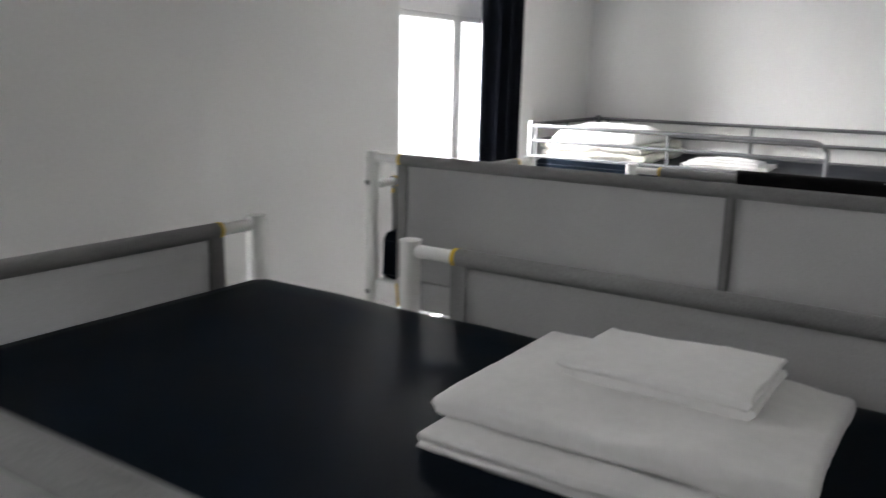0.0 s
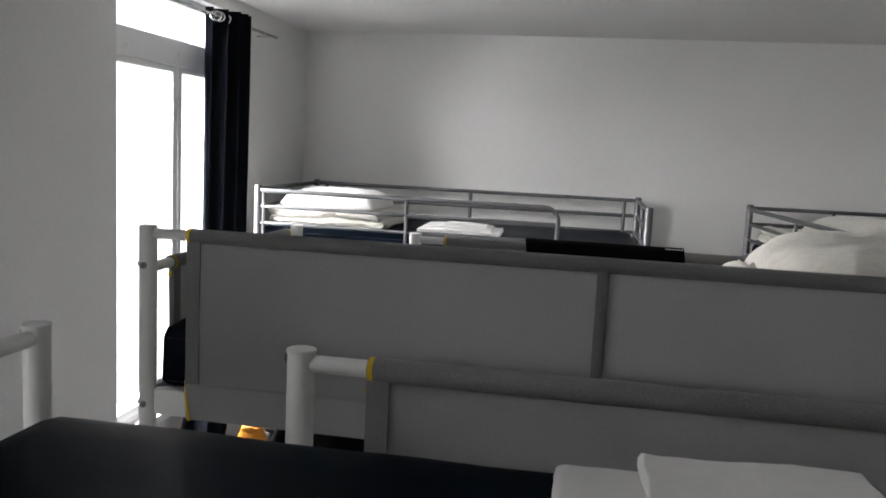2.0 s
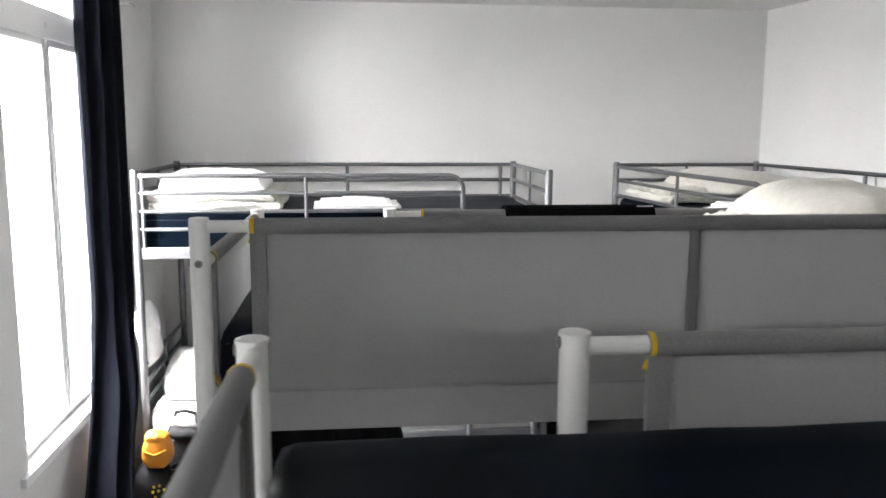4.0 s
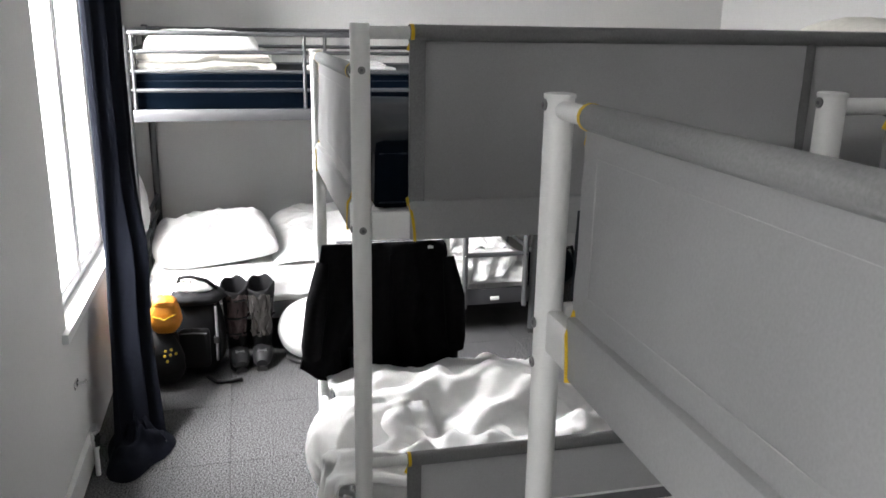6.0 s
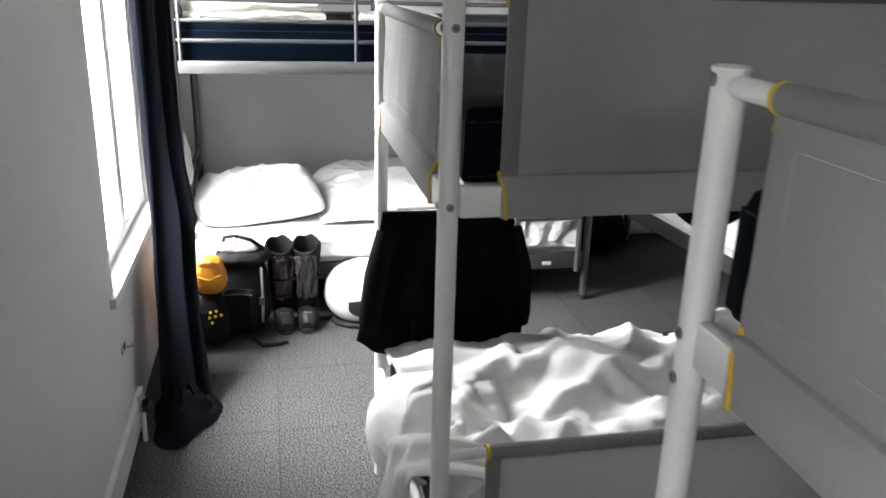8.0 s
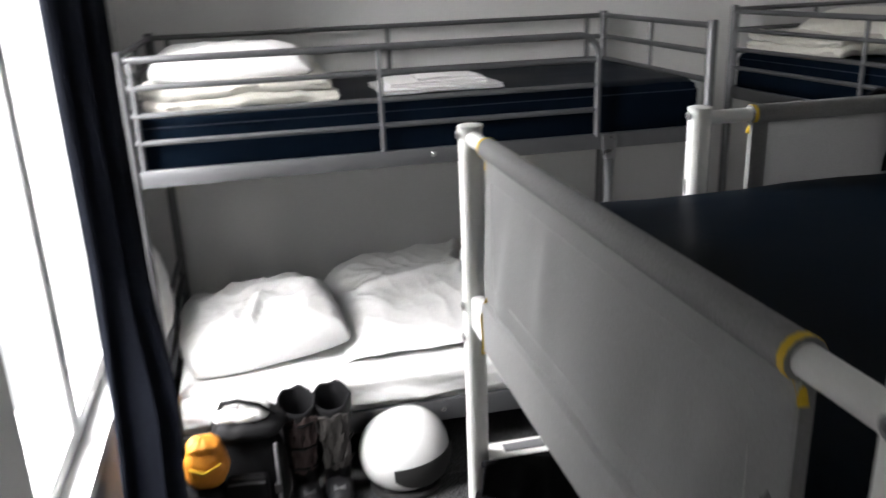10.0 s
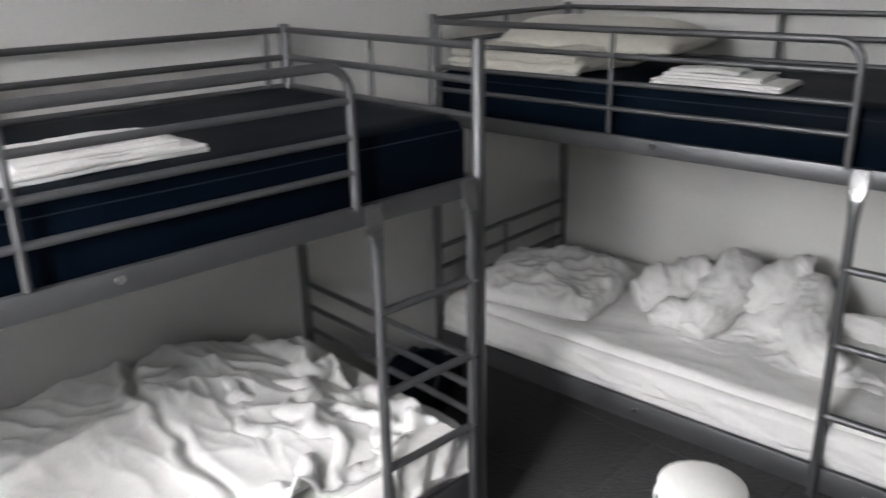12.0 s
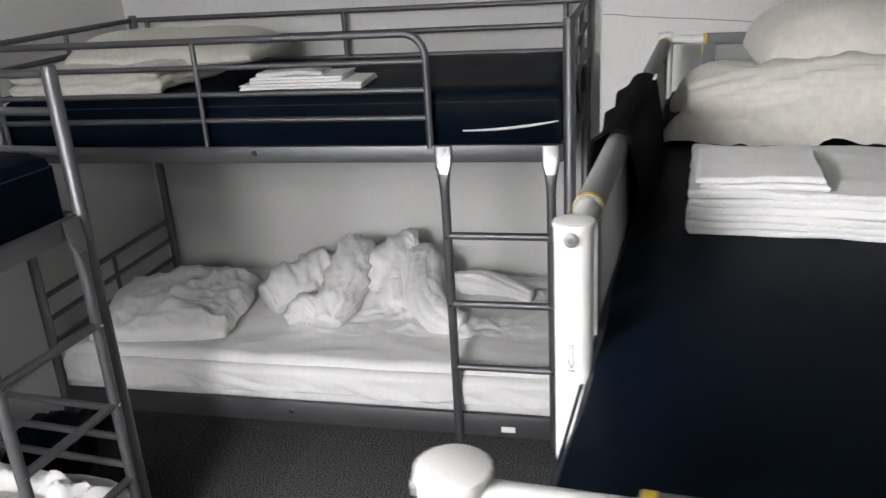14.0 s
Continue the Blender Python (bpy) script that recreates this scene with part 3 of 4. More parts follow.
def mattress(x, y, z, lx, ly, h, mat, label, rz=0, seams=True, group="navy mattresses"):
    m = thing("mattress", x, y, z, label, "mattress", group, rz)
    bm = slab(lx, ly, h, 0.035, 0.004, x + y) if seams else slab(lx, ly, h, 0.035, 0.004, x + y, 150, 70)
    if not seams:
        # slack pulls and creases of the sheet
        for v in bm.verts:
            if v.co.z > h * 0.5:
                q = v.co
                g = 0.5 + 0.5 * noise.noise(Vector((q.x * 1.7, q.y * 1.7, x)))
                q.z += 0.022 * g * (ridge(q.x * 2.0 + q.y * 2.5 + x, q.y * 4.5 - q.x * 1.6, y, 2) - 0.45) + 0.022 * g * pleat(q.x * 0.8, q.y * 0.8, y + 3.2)
    part("cover", bm, mat, m)
    if not seams:
        hem_of_sheet(m, lx, x + y)
    if seams:
        for z0 in (h - 0.037, 0.02):
            part("seam_piping", tube([(0.012, -0.001, z0), (lx - 0.012, -0.001, z0), (lx + 0.001, 0.012, z0), (lx + 0.001, ly - 0.012, z0), (lx - 0.012, ly + 0.001, z0), (0.012, ly + 0.001, z0), (-0.001, ly - 0.012, z0), (-0.001, 0.012, z0), (0.012, -0.001, z0)], 0.0022, 6), M_PIPING, m)
    return m


mattress(B1[0] + 0.03, B1[1] + 0.014, 1.272, 1.98, 0.942, 0.178, M_NAVY, "bare navy vinyl mattress on the upper bunk")
mattress(B2[0] + 0.03, B2[1] + 0.014, 1.272, 1.98, 0.942, 0.160, M_NAVY, "bare navy vinyl mattress on the upper bunk")
for bx, by in (B1, B2):
    low_mattress = mattress(bx + 0.03, by + 0.03, 0.356, 1.98, 0.907, 0.14, M_NAVY, "navy vinyl mattress of the lower bunk")
part("bottom_sheet", surface(lambda u, v: (0.06 + 1.88 * u, 0.004 + 0.84 * v, 0.146 - 0.03 * max(0, abs(2 * v - 1) - 0.93) / 0.07 + 0.008 * ridge(u * 6, v * 3, 5.0, 3)), 90, 40, 0.003), M_LINEN, low_mattress, "rumpled white sheet")
mattress(AX + 0.02, AY + 0.03, 1.210, 1.97, 0.885, 0.200, M_NAVY, "bare navy vinyl mattress on the steel upper bunk")
mattress(*on_b(0.02, 0.03), 1.210, 1.97, 0.885, 0.200, M_NAVY, "bare navy vinyl mattress on the steel upper bunk", RB)
mattress(AX + 0.02, AY + 0.03, 0.208, 1.97, 0.885, 0.224, M_LINEN, "lower mattress covered with a white fitted sheet", 0, False, "sheeted mattresses")
mattress(*on_b(0.02, 0.03), 0.208, 1.97, 0.885, 0.224, M_LINEN, "lower mattress covered with a white fitted sheet", RB, False, "sheeted mattresses")
b_mattress = bpy.data.objects["mattress.005"]
part("edge_strip", tube([(1.66 + 0.30 * t, -0.003, 0.072 + 0.028 * t * t) for t in np.linspace(0, 1, 10)], [0.002 + 0.003 * math.sin(math.pi * (i + 0.5) / 10) for i in range(10)], 6), M_LINEN, b_mattress, "thin white strip of torn piping")
part("paint_crack", tube([(XE - 0.0008, 3.592 - 0.05 * k, 1.606 - 0.004 * k + 0.006 * noise.noise(Vector((k * 1.3, 2, 0)))) for k in range(18)], 0.0011, 5), M_GREYPAD, bpy.data.objects["wall_east"], "thin dark crack in the paint")

part("scuff_mark", tube([(B2[0] + 0.216, B2[1] - 0.006, 1.357), (B2[0] + 0.219, B2[1] - 0.0065, 1.351), (B2[0] + 0.217, B2[1] - 0.006, 1.343)], 0.0024, 6), M_MARK, bed_two, "small dark scuff on the mesh")


# ---- soft things ----
def pillow(x, y, z, lx, ly, h, label, seed, mat=None, rz=0.0, ry=0.0, rx=0.0, crease=1.0, folds=1.0):
    """A stuffed case: plump in the middle, pinched corners, creased."""
    bm = bmesh.new()
    n, k = 72, 60

    def pt(u, v, s):
        full = max((1 - abs(u) ** 3.2) * (1 - abs(v) ** 3.2), 0) ** 0.45
        pin = 1 - 0.07 * (abs(u) * abs(v)) ** 2 - 0.03 * (1 - abs(u)) * abs(v) - 0.02 * (1 - abs(v)) * abs(u)
        px, py = u * lx / 2 * pin, v * ly / 2 * pin
        w = 0.020 * crease * (ridge(px * 5 + seed, py * 5, seed + s) - 0.6) + folds * crease * (0.008 * pleat(px * 1.2 + seed, py * 1.2, seed) + 0.005 * pleat(px * 2, py * 2 + seed, seed + 2.1))
        dent = 0.22 * noise.noise(Vector((px * 3.1 + seed, py * 3.3, seed)))
        zz = h * (0.74 * full * (1 + dent) + w / max(h, 0.05) * full ** 0.5) if s > 0 else -0.26 * h * full
        return (px + 0.01 * crease * fbm(px * 6, py * 6, seed), py, zz + 0.26 * h)

    g = {s: [[bm.verts.new(pt(-1 + 2 * i / n, -1 + 2 * j / k, s)) for j in range(k + 1)] for i in range(n + 1)] for s in (1, -1)}
    for s in (1, -1):
        for i in range(n):
            for j in range(k):
                bm.faces.new((g[s][i][j], g[s][i + 1][j], g[s][i + 1][j + 1], g[s][i][j + 1]))
    bmesh.ops.remove_doubles(bm, verts=bm.verts, dist=0.0004)
    ob = part("pillow", bm, mat or M_LINEN)
    ob.matrix_basis = pose(x, y, z, rx, ry, rz)
    return tagged(ob, label, "pillow", "white pillows")


def crumpled(name, x, y, z, lx, ly, h, label, seed, lumps=(), mat=None, rz=0.0, rough=1.0, hang=None, category="duvet", nu=110, nv=70, edge=0.10):
    """A rumpled cover lying on a bed: swells, lumps (u, v, radius, height) and sharp creases."""
    def fn(u, v):
        wx_, wy_ = fbm(u * 3 + seed, v * 3, seed, 3), fbm(u * 3, v * 3 + seed, seed + 9, 3)
        px, py = lx * u + 0.05 * wx_, ly * v + 0.05 * wy_
        e = min(u * lx, (1 - u) * lx, v * ly, (1 - v) * ly)
        e = max(min((e + 0.03 * fbm(u * 9 + seed, v * 9, 2.0, 2)) / edge, 1), 0)
        fall = math.sin(e * math.pi / 2) ** 0.8
        qx, qy = px + 0.09 * noise.noise(Vector((px * 4, py * 4, seed + 3))), py + 0.09 * noise.noise(Vector((px * 4, py * 4, seed + 5)))
        zz = h * (0.55 + 0.55 * fbm(qx * 2.3, qy * 2.3, seed, 2))
        for cu, cv, rad, up in lumps:
            d2 = ((u - cu) * lx) ** 2 + ((v - cv) * ly) ** 2
            zz += up * math.exp(-d2 / rad ** 2)
        zz += rough * (0.045 * (ridge(qx * 3.2, qy * 3.2, seed, 2) - 0.5) + 0.024 * (ridge(qx * 7.5 + 3, qy * 7.5, seed + 2, 2) - 0.5) + 0.009 * (ridge(qx * 17, qy * 15, seed + 4, 2) - 0.5))
        zz = max(zz, 0.006) * fall
        if hang:
            over = max(hang[0] - px, 0)
            if over > 0:
                px, zz = hang[0] - 0.55 * over - 0.02 * wx_, zz * (1 - min(over / 0.1, 1) * 0.4) - hang[1] * over
        return (px, py, zz)
    ob = part(name, surface(fn, nu, nv), mat or M_LINEN)
    ob.matrix_basis = pose(x, y, z, 0, 0, rz)
    return tagged(ob, label, category)


def linen_stack(x, y, z, rz, layers, label, seed):
    """Folded sheets: each layer (x, y, length, width, thickness) with its folded edges showing."""
    st = thing("linen_stack", x, y, z, label, "folded linen", "folded linen sets", rz)
    at = 0.0
    for i, (ox, oy, lx, ly, h, folds) in enumerate(layers):
        f = h / folds
        for j in range(folds):
            jx, jy = 0.004 * noise.noise(Vector((seed, i * 3.1, j * 1.7))), 0.005 * noise.noise(Vector((seed + 4, i * 2.3, j * 1.9)))
            bm = slab(lx - abs(jx), ly - abs(jy), f * 1.02, f * 0.38, 0.0032, seed + i * 2 + j * 0.7, 54, 40, 1.0)
            for v in bm.verts:
                sx, sy = v.co.x / lx, v.co.y / ly
                v.co.z += at + j * f - 0.008 * (sx - 0.5) ** 2 + 0.003 * fbm(v.co.x * 5 + seed, v.co.y * 5, seed + i, 2) + 0.0025 * (ridge(v.co.x * 9 + seed, v.co.y * 4, seed + j, 2) - 0.5) + 0.004 * (ridge(v.co.x * 3, v.co.y * 11 + seed, i + 2.0, 2) - 0.5) * (1 if abs(sx - 0.5) < 0.49 and abs(sy - 0.5) < 0.49 else 0.3)
                v.co.x += ox + jx
                v.co.y += oy + jy
            part("folded_sheet", bm, M_LINEN, st)
        at += h
    return st


def drape(name, fn, label, category, mat=None, nu=50, nv=40, thick=0.005):
    return tagged(part(name, surface(fn, nu, nv, thick), mat or M_BLACK), label, category)


def folded_quilt(x, y, z, lx, ly, h, folds, label, seed, rz=0.0):
    """A thick quilt folded flat: plump layers with puckered edges."""
    th = thing("folded_quilt", x, y, z, label, "quilt", "folded quilts", rz)
    f = h / folds
    for j in range(folds):
        bm = slab(lx - 0.02 * j, ly - 0.015 * j, f * 1.12, f * 0.56, 0.004, seed + j * 1.9, 48, 40, 1.0)
        for v in bm.verts:
            c = ridge(v.co.x * 6 + seed, v.co.y * 6, seed + j, 3) - 0.5
            v.co.z += j * f + 0.014 * c + 0.012 * fbm(v.co.x * 4, v.co.y * 4, seed, 2)
            v.co.x += 0.010 * fbm(v.co.y * 11, v.co.z * 20, seed, 3)
            v.co.y += 0.010 * fbm(v.co.x * 11, v.co.z * 20, seed + 4, 3)
        part("quilt_layer", bm, M_CREAM, th)
    return th


def twist(name, pts, radii, seed, parent, mat=None, rest=True):
    """A roll of bunched cloth with creases running along it."""
    bm = bmesh.new()
    pts = [Vector(p) for p in pts]
    fine, n = [], 14
    for i in range(len(pts) - 1):
        for k in range(n):
            t = k / n
            p0, p1, p2, p3 = pts[max(i - 1, 0)], pts[i], pts[i + 1], pts[min(i + 2, len(pts) - 1)]
            p = 0.5 * ((2 * p1) + (p2 - p0) * t + (2 * p0 - 5 * p1 + 4 * p2 - p3) * t * t + (3 * p1 - p0 - 3 * p2 + p3) * t ** 3)
            fine.append((p, radii[i] + (radii[i + 1] - radii[i]) * (0.5 - 0.5 * math.cos(math.pi * t))))
    fine.append((pts[-1], radii[-1]))
    bm = tube([p for p, r in fine], [r for p, r in fine], 44)
    for v in bm.verts:
        i = min(range(len(fine)), key=lambda k: (fine[k][0] - v.co).length_squared)
        c, r = fine[i]
        d = v.co - c
        a = math.atan2(d.z, d.x + d.y)
        w = ridge(math.cos(a) * 2.2 + i * 0.05 + seed, math.sin(a) * 2.2 + i * 0.09, seed, 3)
        v.co = c + d * (0.80 + 0.36 * w + 0.11 * fbm(v.co.x * 6, v.co.y * 6, v.co.z * 6 + seed, 3))
        if rest:
            v.co.z = max(v.co.z, 0.004)
    return part(name, bm, mat or M_LINEN, parent)


def settled(lx, ly, sx, sy, ground, seed, spread=0.016, swell=0.05, steps=130, start=None, stiff=0.35, offset=(0, 0)):
    """A loose sheet of lx by ly pushed together by sx, sy and let down over ground(x, y): it buckles into folds."""
    nx, ny = max(int(lx / spread), 8), max(int(ly / spread), 8)
    hx, hy = lx / nx, ly / ny
    p = np.zeros((nx + 1, ny + 1, 3))
    for i in range(nx + 1):
        for j in range(ny + 1):
            a, b = i * hx * sx, j * hy * sy
            n = noise.noise(Vector((a * 5 + seed, b * 5, seed))) + 0.7 * noise.noise(Vector((a * 13, b * 13 + seed, seed + 4)))
            p[i, j] = (offset[0] + a + 0.05 * noise.noise(Vector((a * 4, b * 4, seed + 8))), offset[1] + b + 0.05 * noise.noise(Vector((a * 4, b * 4, seed + 12))), 0.10 + swell * n)
    base = np.array([[ground(q[0], q[1]) for q in row] for row in p])
    p[:, :, 2] += base
    old = p.copy()
    links = []
    for di, dj, k in ((1, 0, 1.0), (0, 1, 1.0), (1, 1, 0.6), (1, -1, 0.6), (2, 0, stiff), (0, 2, stiff), (4, 0, stiff * 0.5), (0, 4, stiff * 0.5)):
        links.append((di, dj, math.hypot(di * hx, dj * hy), k))

    def pair(arr, di, dj):
        n0, n1 = arr.shape[0], arr.shape[1]
        a = arr[:n0 - di, max(-dj, 0):n1 - max(dj, 0)]
        b = arr[di:, max(dj, 0):n1 - max(-dj, 0)]
        return a, b

    vg = np.vectorize(ground)
    for step in range(steps):
        v = np.clip((p - old) * 0.6, -0.01, 0.01)
        old = p.copy()
        p += v
        p[:, :, 2] -= 0.00025
        for it in range(9):
            move, count = np.zeros_like(p), np.zeros(p.shape[:2])
            for di, dj, rest, k in links:
                a, b = pair(p, di, dj)
                d = b - a
                length = np.sqrt((d * d).sum(2)) + 1e-9
                err = (length - rest) / length * 0.5 * k
                if di + abs(dj) > 1 and (di == 0 or dj == 0):
                    err = np.minimum(err, 0) * (length < rest * 0.93)
                c = d * err[:, :, None]
                ma, mb = pair(move, di, dj)
                ma += c
                mb -= c
                ca, cb = pair(count, di, dj)
                ca += k
                cb += k
            p += move / np.maximum(count, 1)[:, :, None] * 1.2
        for ax, lo, hi in ((0, offset[0] - 0.02, offset[0] + lx * sx + 0.02), (1, offset[1] - 0.02, offset[1] + ly * sy + 0.02)):
            out = np.maximum(lo - p[:, :, ax], 0) - np.maximum(p[:, :, ax] - hi, 0)
            p[:, :, ax] += 0.8 * out
        if step % 4 == 0:
            base = vg(p[:, :, 0], p[:, :, 1])
        under = p[:, :, 2] < base + 0.004
        p[:, :, 2] = np.where(under, base + 0.004, p[:, :, 2])
        p[under, :2] = old[under, :2] + 0.3 * (p[under, :2] - old[under, :2])
    for r in range(1):
        q = p.copy()
        q[1:-1, 1:-1] = 0.5 * p[1:-1, 1:-1] + 0.125 * (p[2:, 1:-1] + p[:-2, 1:-1] + p[1:-1, 2:] + p[1:-1, :-2])
        p = q
    for row in p:
        for q in row:
            q[2] += 0.026 * (ridge(q[0] * 5 + 2 * q[1] + seed, q[1] * 7 - q[0], seed, 2) - 0.5) + 0.050 * pleat(q[0], q[1], seed + 3) + 0.032 * pleat(q[0] * 1.5, q[1] * 1.5, seed + 5.3) + 0.018 * pleat(q[0] * 2.6, q[1] * 2.6, seed + 1.3)
    return surface(lambda u, v: tuple(p[round(u * nx), round(v * ny)]), nx, ny, 0.005)


# bed one: folded sheets on the bare mattress
linen_stack(0.540, 1.300, 1.449, 0, [(0.022, 0.0, 0.41, 0.28, 0.025, 2), (0.015, 0.045, 0.428, 0.32, 0.030, 1), (0.112, 0.187, 0.24, 0.182, 0.024, 2)], "folded white bed linen with a small pillowcase on a navy mattress", 1.7)

# bed two: duvet and pillow heaped at the wall end, folded sheets before it
roll = thing("duvet", 0.90, 2.57, 1.431, "rolled off-white duvet heaped at the wall end of the bunk", "duvet")
ob = crumpled("cover", 0, 0, 0, 0.66, 0.77, 0.13, "", 4.1, [(0.55, 0.25, 0.22, 0.04), (0.5, 0.8, 0.2, 0.03)], M_CREAM, 0, 0.6, edge=0.09, category="")
ob.parent = roll
twist("front_roll", [(0.10, 0.04, 0.06), (0.09, 0.25, 0.075), (0.10, 0.50, 0.075), (0.09, 0.74, 0.06)], [0.05, 0.085, 0.085, 0.05], 9.9, roll, M_CREAM)
pillow(1.26, 2.88, 1.530, 0.48, 0.64, 0.15, "off-white pillow on a rolled duvet", 2.2, M_CREAM, 4, 0, 0, 0.7)
linen_stack(0.38, 2.855, 1.432, 0, [(0.0, 0.0, 0.28, 0.435, 0.030, 3), (0.006, 0.004, 0.27, 0.43, 0.034, 3), (0.012, 0.255, 0.165, 0.17, 0.018, 2)], "folded white sheets and pillowcase stacked on a navy mattress", 6.3)

# bed two, lower bunk: rumpled duvet spilling over the end
low = thing("duvet", B2[0] + 0.0, B2[1] + 0.03, 0.500, "rumpled white duvet spilling over the end of the lower bunk", "duvet")


def lower_bed(x, y):
    if x > -0.05 and 0.01 < y < 0.91:
        return 0.12 * math.exp(-((x - 0.50) ** 2 + (y - 0.56) ** 2) / 0.04) + 0.05 * math.exp(-((x - 0.16) ** 2 + (y - 0.70) ** 2) / 0.02)
    return -0.40


part("cover", settled(1.78, 0.98, 0.92, 0.83, lower_bed, 7.7, 0.015, 0.08, 140, offset=(0.02, 0.03)), M_LINEN, low)


def spill(u, v):
    fold = 0.016 * math.sin(u * 11 + 2 * v) + 0.022 * fbm(u * 3, v * 2, 2.2, 3)
    w = 0.03 + 0.18 * u
    if v < 0.3:
        return (0.18 - 0.82 * v + fold * 0.4, w, 0.055 + 0.05 * math.sin(math.pi * v / 0.3 * 0.6) + fold * 0.5)
    t = (v - 0.3) / 0.7
    return (-0.066 - 0.06 * t + fold * 0.7, w + 0.10 * t * (u - 0.5), 0.085 - 0.44 * t)


part("hanging_corner", surface(spill, 60, 60, 0.006), M_LINEN, low)


def flap(u, v):
    """A loose corner bulging over the end of the bed and tucked back under itself."""
    w = math.sin(math.pi * (0.04 + 0.92 * u)) ** 0.85
    r = 0.034 * (ridge(u * 1.8 + 1.2 * v, v * 1.6, 3.1, 2) - 0.5) + 0.010 * (ridge(u * 4 - v * 2, v * 3, 5.1, 2) - 0.5)
    a = -0.5 + 3.6 * v
    x = 0.03 - (0.125 * w + r) * math.sin(a) if v > 0.14 else 0.03 + (0.14 - v) * 1.7
    return (x, 0.30 + 0.42 * u - 0.05 * v, -0.03 + (0.115 * w + r) * math.cos(a) - 0.03 * v)


part("overhanging_corner", surface(flap, 60, 60, 0.006), M_LINEN, low)


# black coat over the ladder steps of bed two
def coat(u, v):
    y0 = B2[1] + BW
    x = -0.432 + 0.45 * u + 0.06 * (v - 0.5) * (2 * u - 1)
    fold = 0.017 * math.sin(u * 25 + v * 3 + 2 * noise.noise(Vector((u * 4, v * 2, 1)))) * (0.3 + v) + 0.024 * fbm(u * 5, v * 4, 8.8, 3)
    lo = 0.43 + 0.11 * (2 * u - 1) ** 2 + 0.02 * noise.noise(Vector((u * 9, 0, 4)))
    if v < 0.16:
        t = v / 0.16
        return (x, y0 + 0.05 - 0.10 * t, 0.78 + 0.178 * math.sin(t * math.pi / 2))
    t = (v - 0.16) / 0.84
    return (x - 0.03 * t * (1 - u), y0 - 0.05 - fold - 0.02 * t, 0.955 - (0.955 - lo) * t - 0.012 * abs(math.sin(u * 12)) * (1 - t))


jacket = thing("coat", 0, 0, 0, "black coat hung over the ladder of a white bunk", "coat")
part("body", surface(coat, 70, 50, 0.006), M_BLACK, jacket)
YC = B2[1] + BW - 0.07
for s in (0, 1):
    part("sleeve", tube([(-0.41 + 0.42 * s, YC + 0.01, 0.90), (-0.435 + 0.46 * s, YC - 0.02, 0.77), (-0.455 + 0.49 * s, YC - 0.015, 0.62), (-0.455 + 0.49 * s, YC - 0.01, 0.58)], [0.02, 0.036, 0.034, 0.03], 14), M_BLACK, jacket)
part("zip", tube([(-0.19, YC - 0.005, 0.92), (-0.185, YC - 0.03, 0.70), (-0.18, YC - 0.035, 0.45)], 0.004, 6), M_BLACK, jacket)
for cx in (-0.375, -0.32):
    part("strap", tube([(cx, YC, 0.60), (cx + 0.01, YC, 0.46), (cx + 0.03, YC, 0.40)], [0.014, 0.016, 0.012], 8), M_BLACK, jacket)


# black sweatshirt over the guard of bed two
def shirt(u, v):
    y0, zt = B2[1] + BW, HL - 0.004
    x = 0.385 + 0.50 * u + 0.01 * math.sin(v * 9)
    s = (v - 0.42) / 0.58
    wob = 0.008 * math.sin(u * 16 + 4 * v) + 0.012 * fbm(u * 4, v * 5, 3.3, 3)
    if v < 0.40:
        t = 1 - v / 0.40
        return (x - 0.02 * t, y0 - 0.024 - 0.018 * t + 0.5 * wob * t, zt - 0.131 * t)
    if v < 0.5:
        a = (v - 0.40) / 0.10 * math.pi
        return (x, y0 - 0.024 * math.cos(a), zt + 0.006 + 0.016 * math.sin(a) - 0.006)
    t = (v - 0.5) / 0.5
    return (x + 0.10 * t * (u - 0.2), y0 + 0.026 + 0.03 * t + wob, zt - (0.62 - 0.12 * math.cos(u * 5)) * t)


printed = thing("sweatshirt", 0, 0, 0, "black sweatshirt draped over the guard rail of a bunk", "sweatshirt")
part("body", surface(shirt, 50, 60, 0.005), M_BLACK, printed)
for i in range(8):
    part("print_bar", box(0.82 + i * 0.007, 0.824 + i * 0.007, B2[1] + BW + 0.004 - 0.03, B2[1] + BW - 0.02, HL + 0.0065, HL + 0.009, 0), M_LINEN, printed, "white printed lettering")

# steel bunk by the window: duvet, pillow, linen above; made bed below
ZA = 1.411
folded_quilt(AX + 0.045, AY + 0.04, ZA, 0.63, 0.70, 0.085, 2, "folded off-white quilt on the upper bunk", 3.9)
pillow(AX + 0.33, AY + 0.38, ZA + 0.07, 0.56, 0.62, 0.125, "white pillow on a folded quilt", 5.5, None, 2)
linen_stack(AX + 0.84, AY + 0.13, ZA, 2, [(0.0, 0.0, 0.44, 0.30, 0.02, 2), (0.03, 0.03, 0.36, 0.22, 0.018, 2), (0.14, 0.06, 0.22, 0.13, 0.012, 1)], "folded white bed linen on a navy mattress", 9.2)
ZL = 0.432
pillow(AX + 0.335, AY + 0.40, ZL - 0.01, 0.64, 0.62, 0.215, "plump white pillow on the lower bunk", 8.3, None, 8, -4, 0, 1.5, 3.6)
pillow(AX - 0.045, AY + 0.22, 0.76, 0.30, 0.36, 0.06, "white pillow leaning on the bed end", 1.2, None, 0, 78, 0)
made = thing("duvet", AX + 0.62, AY + 0.05, ZL, "rumpled white duvet on the lower bunk", "duvet")


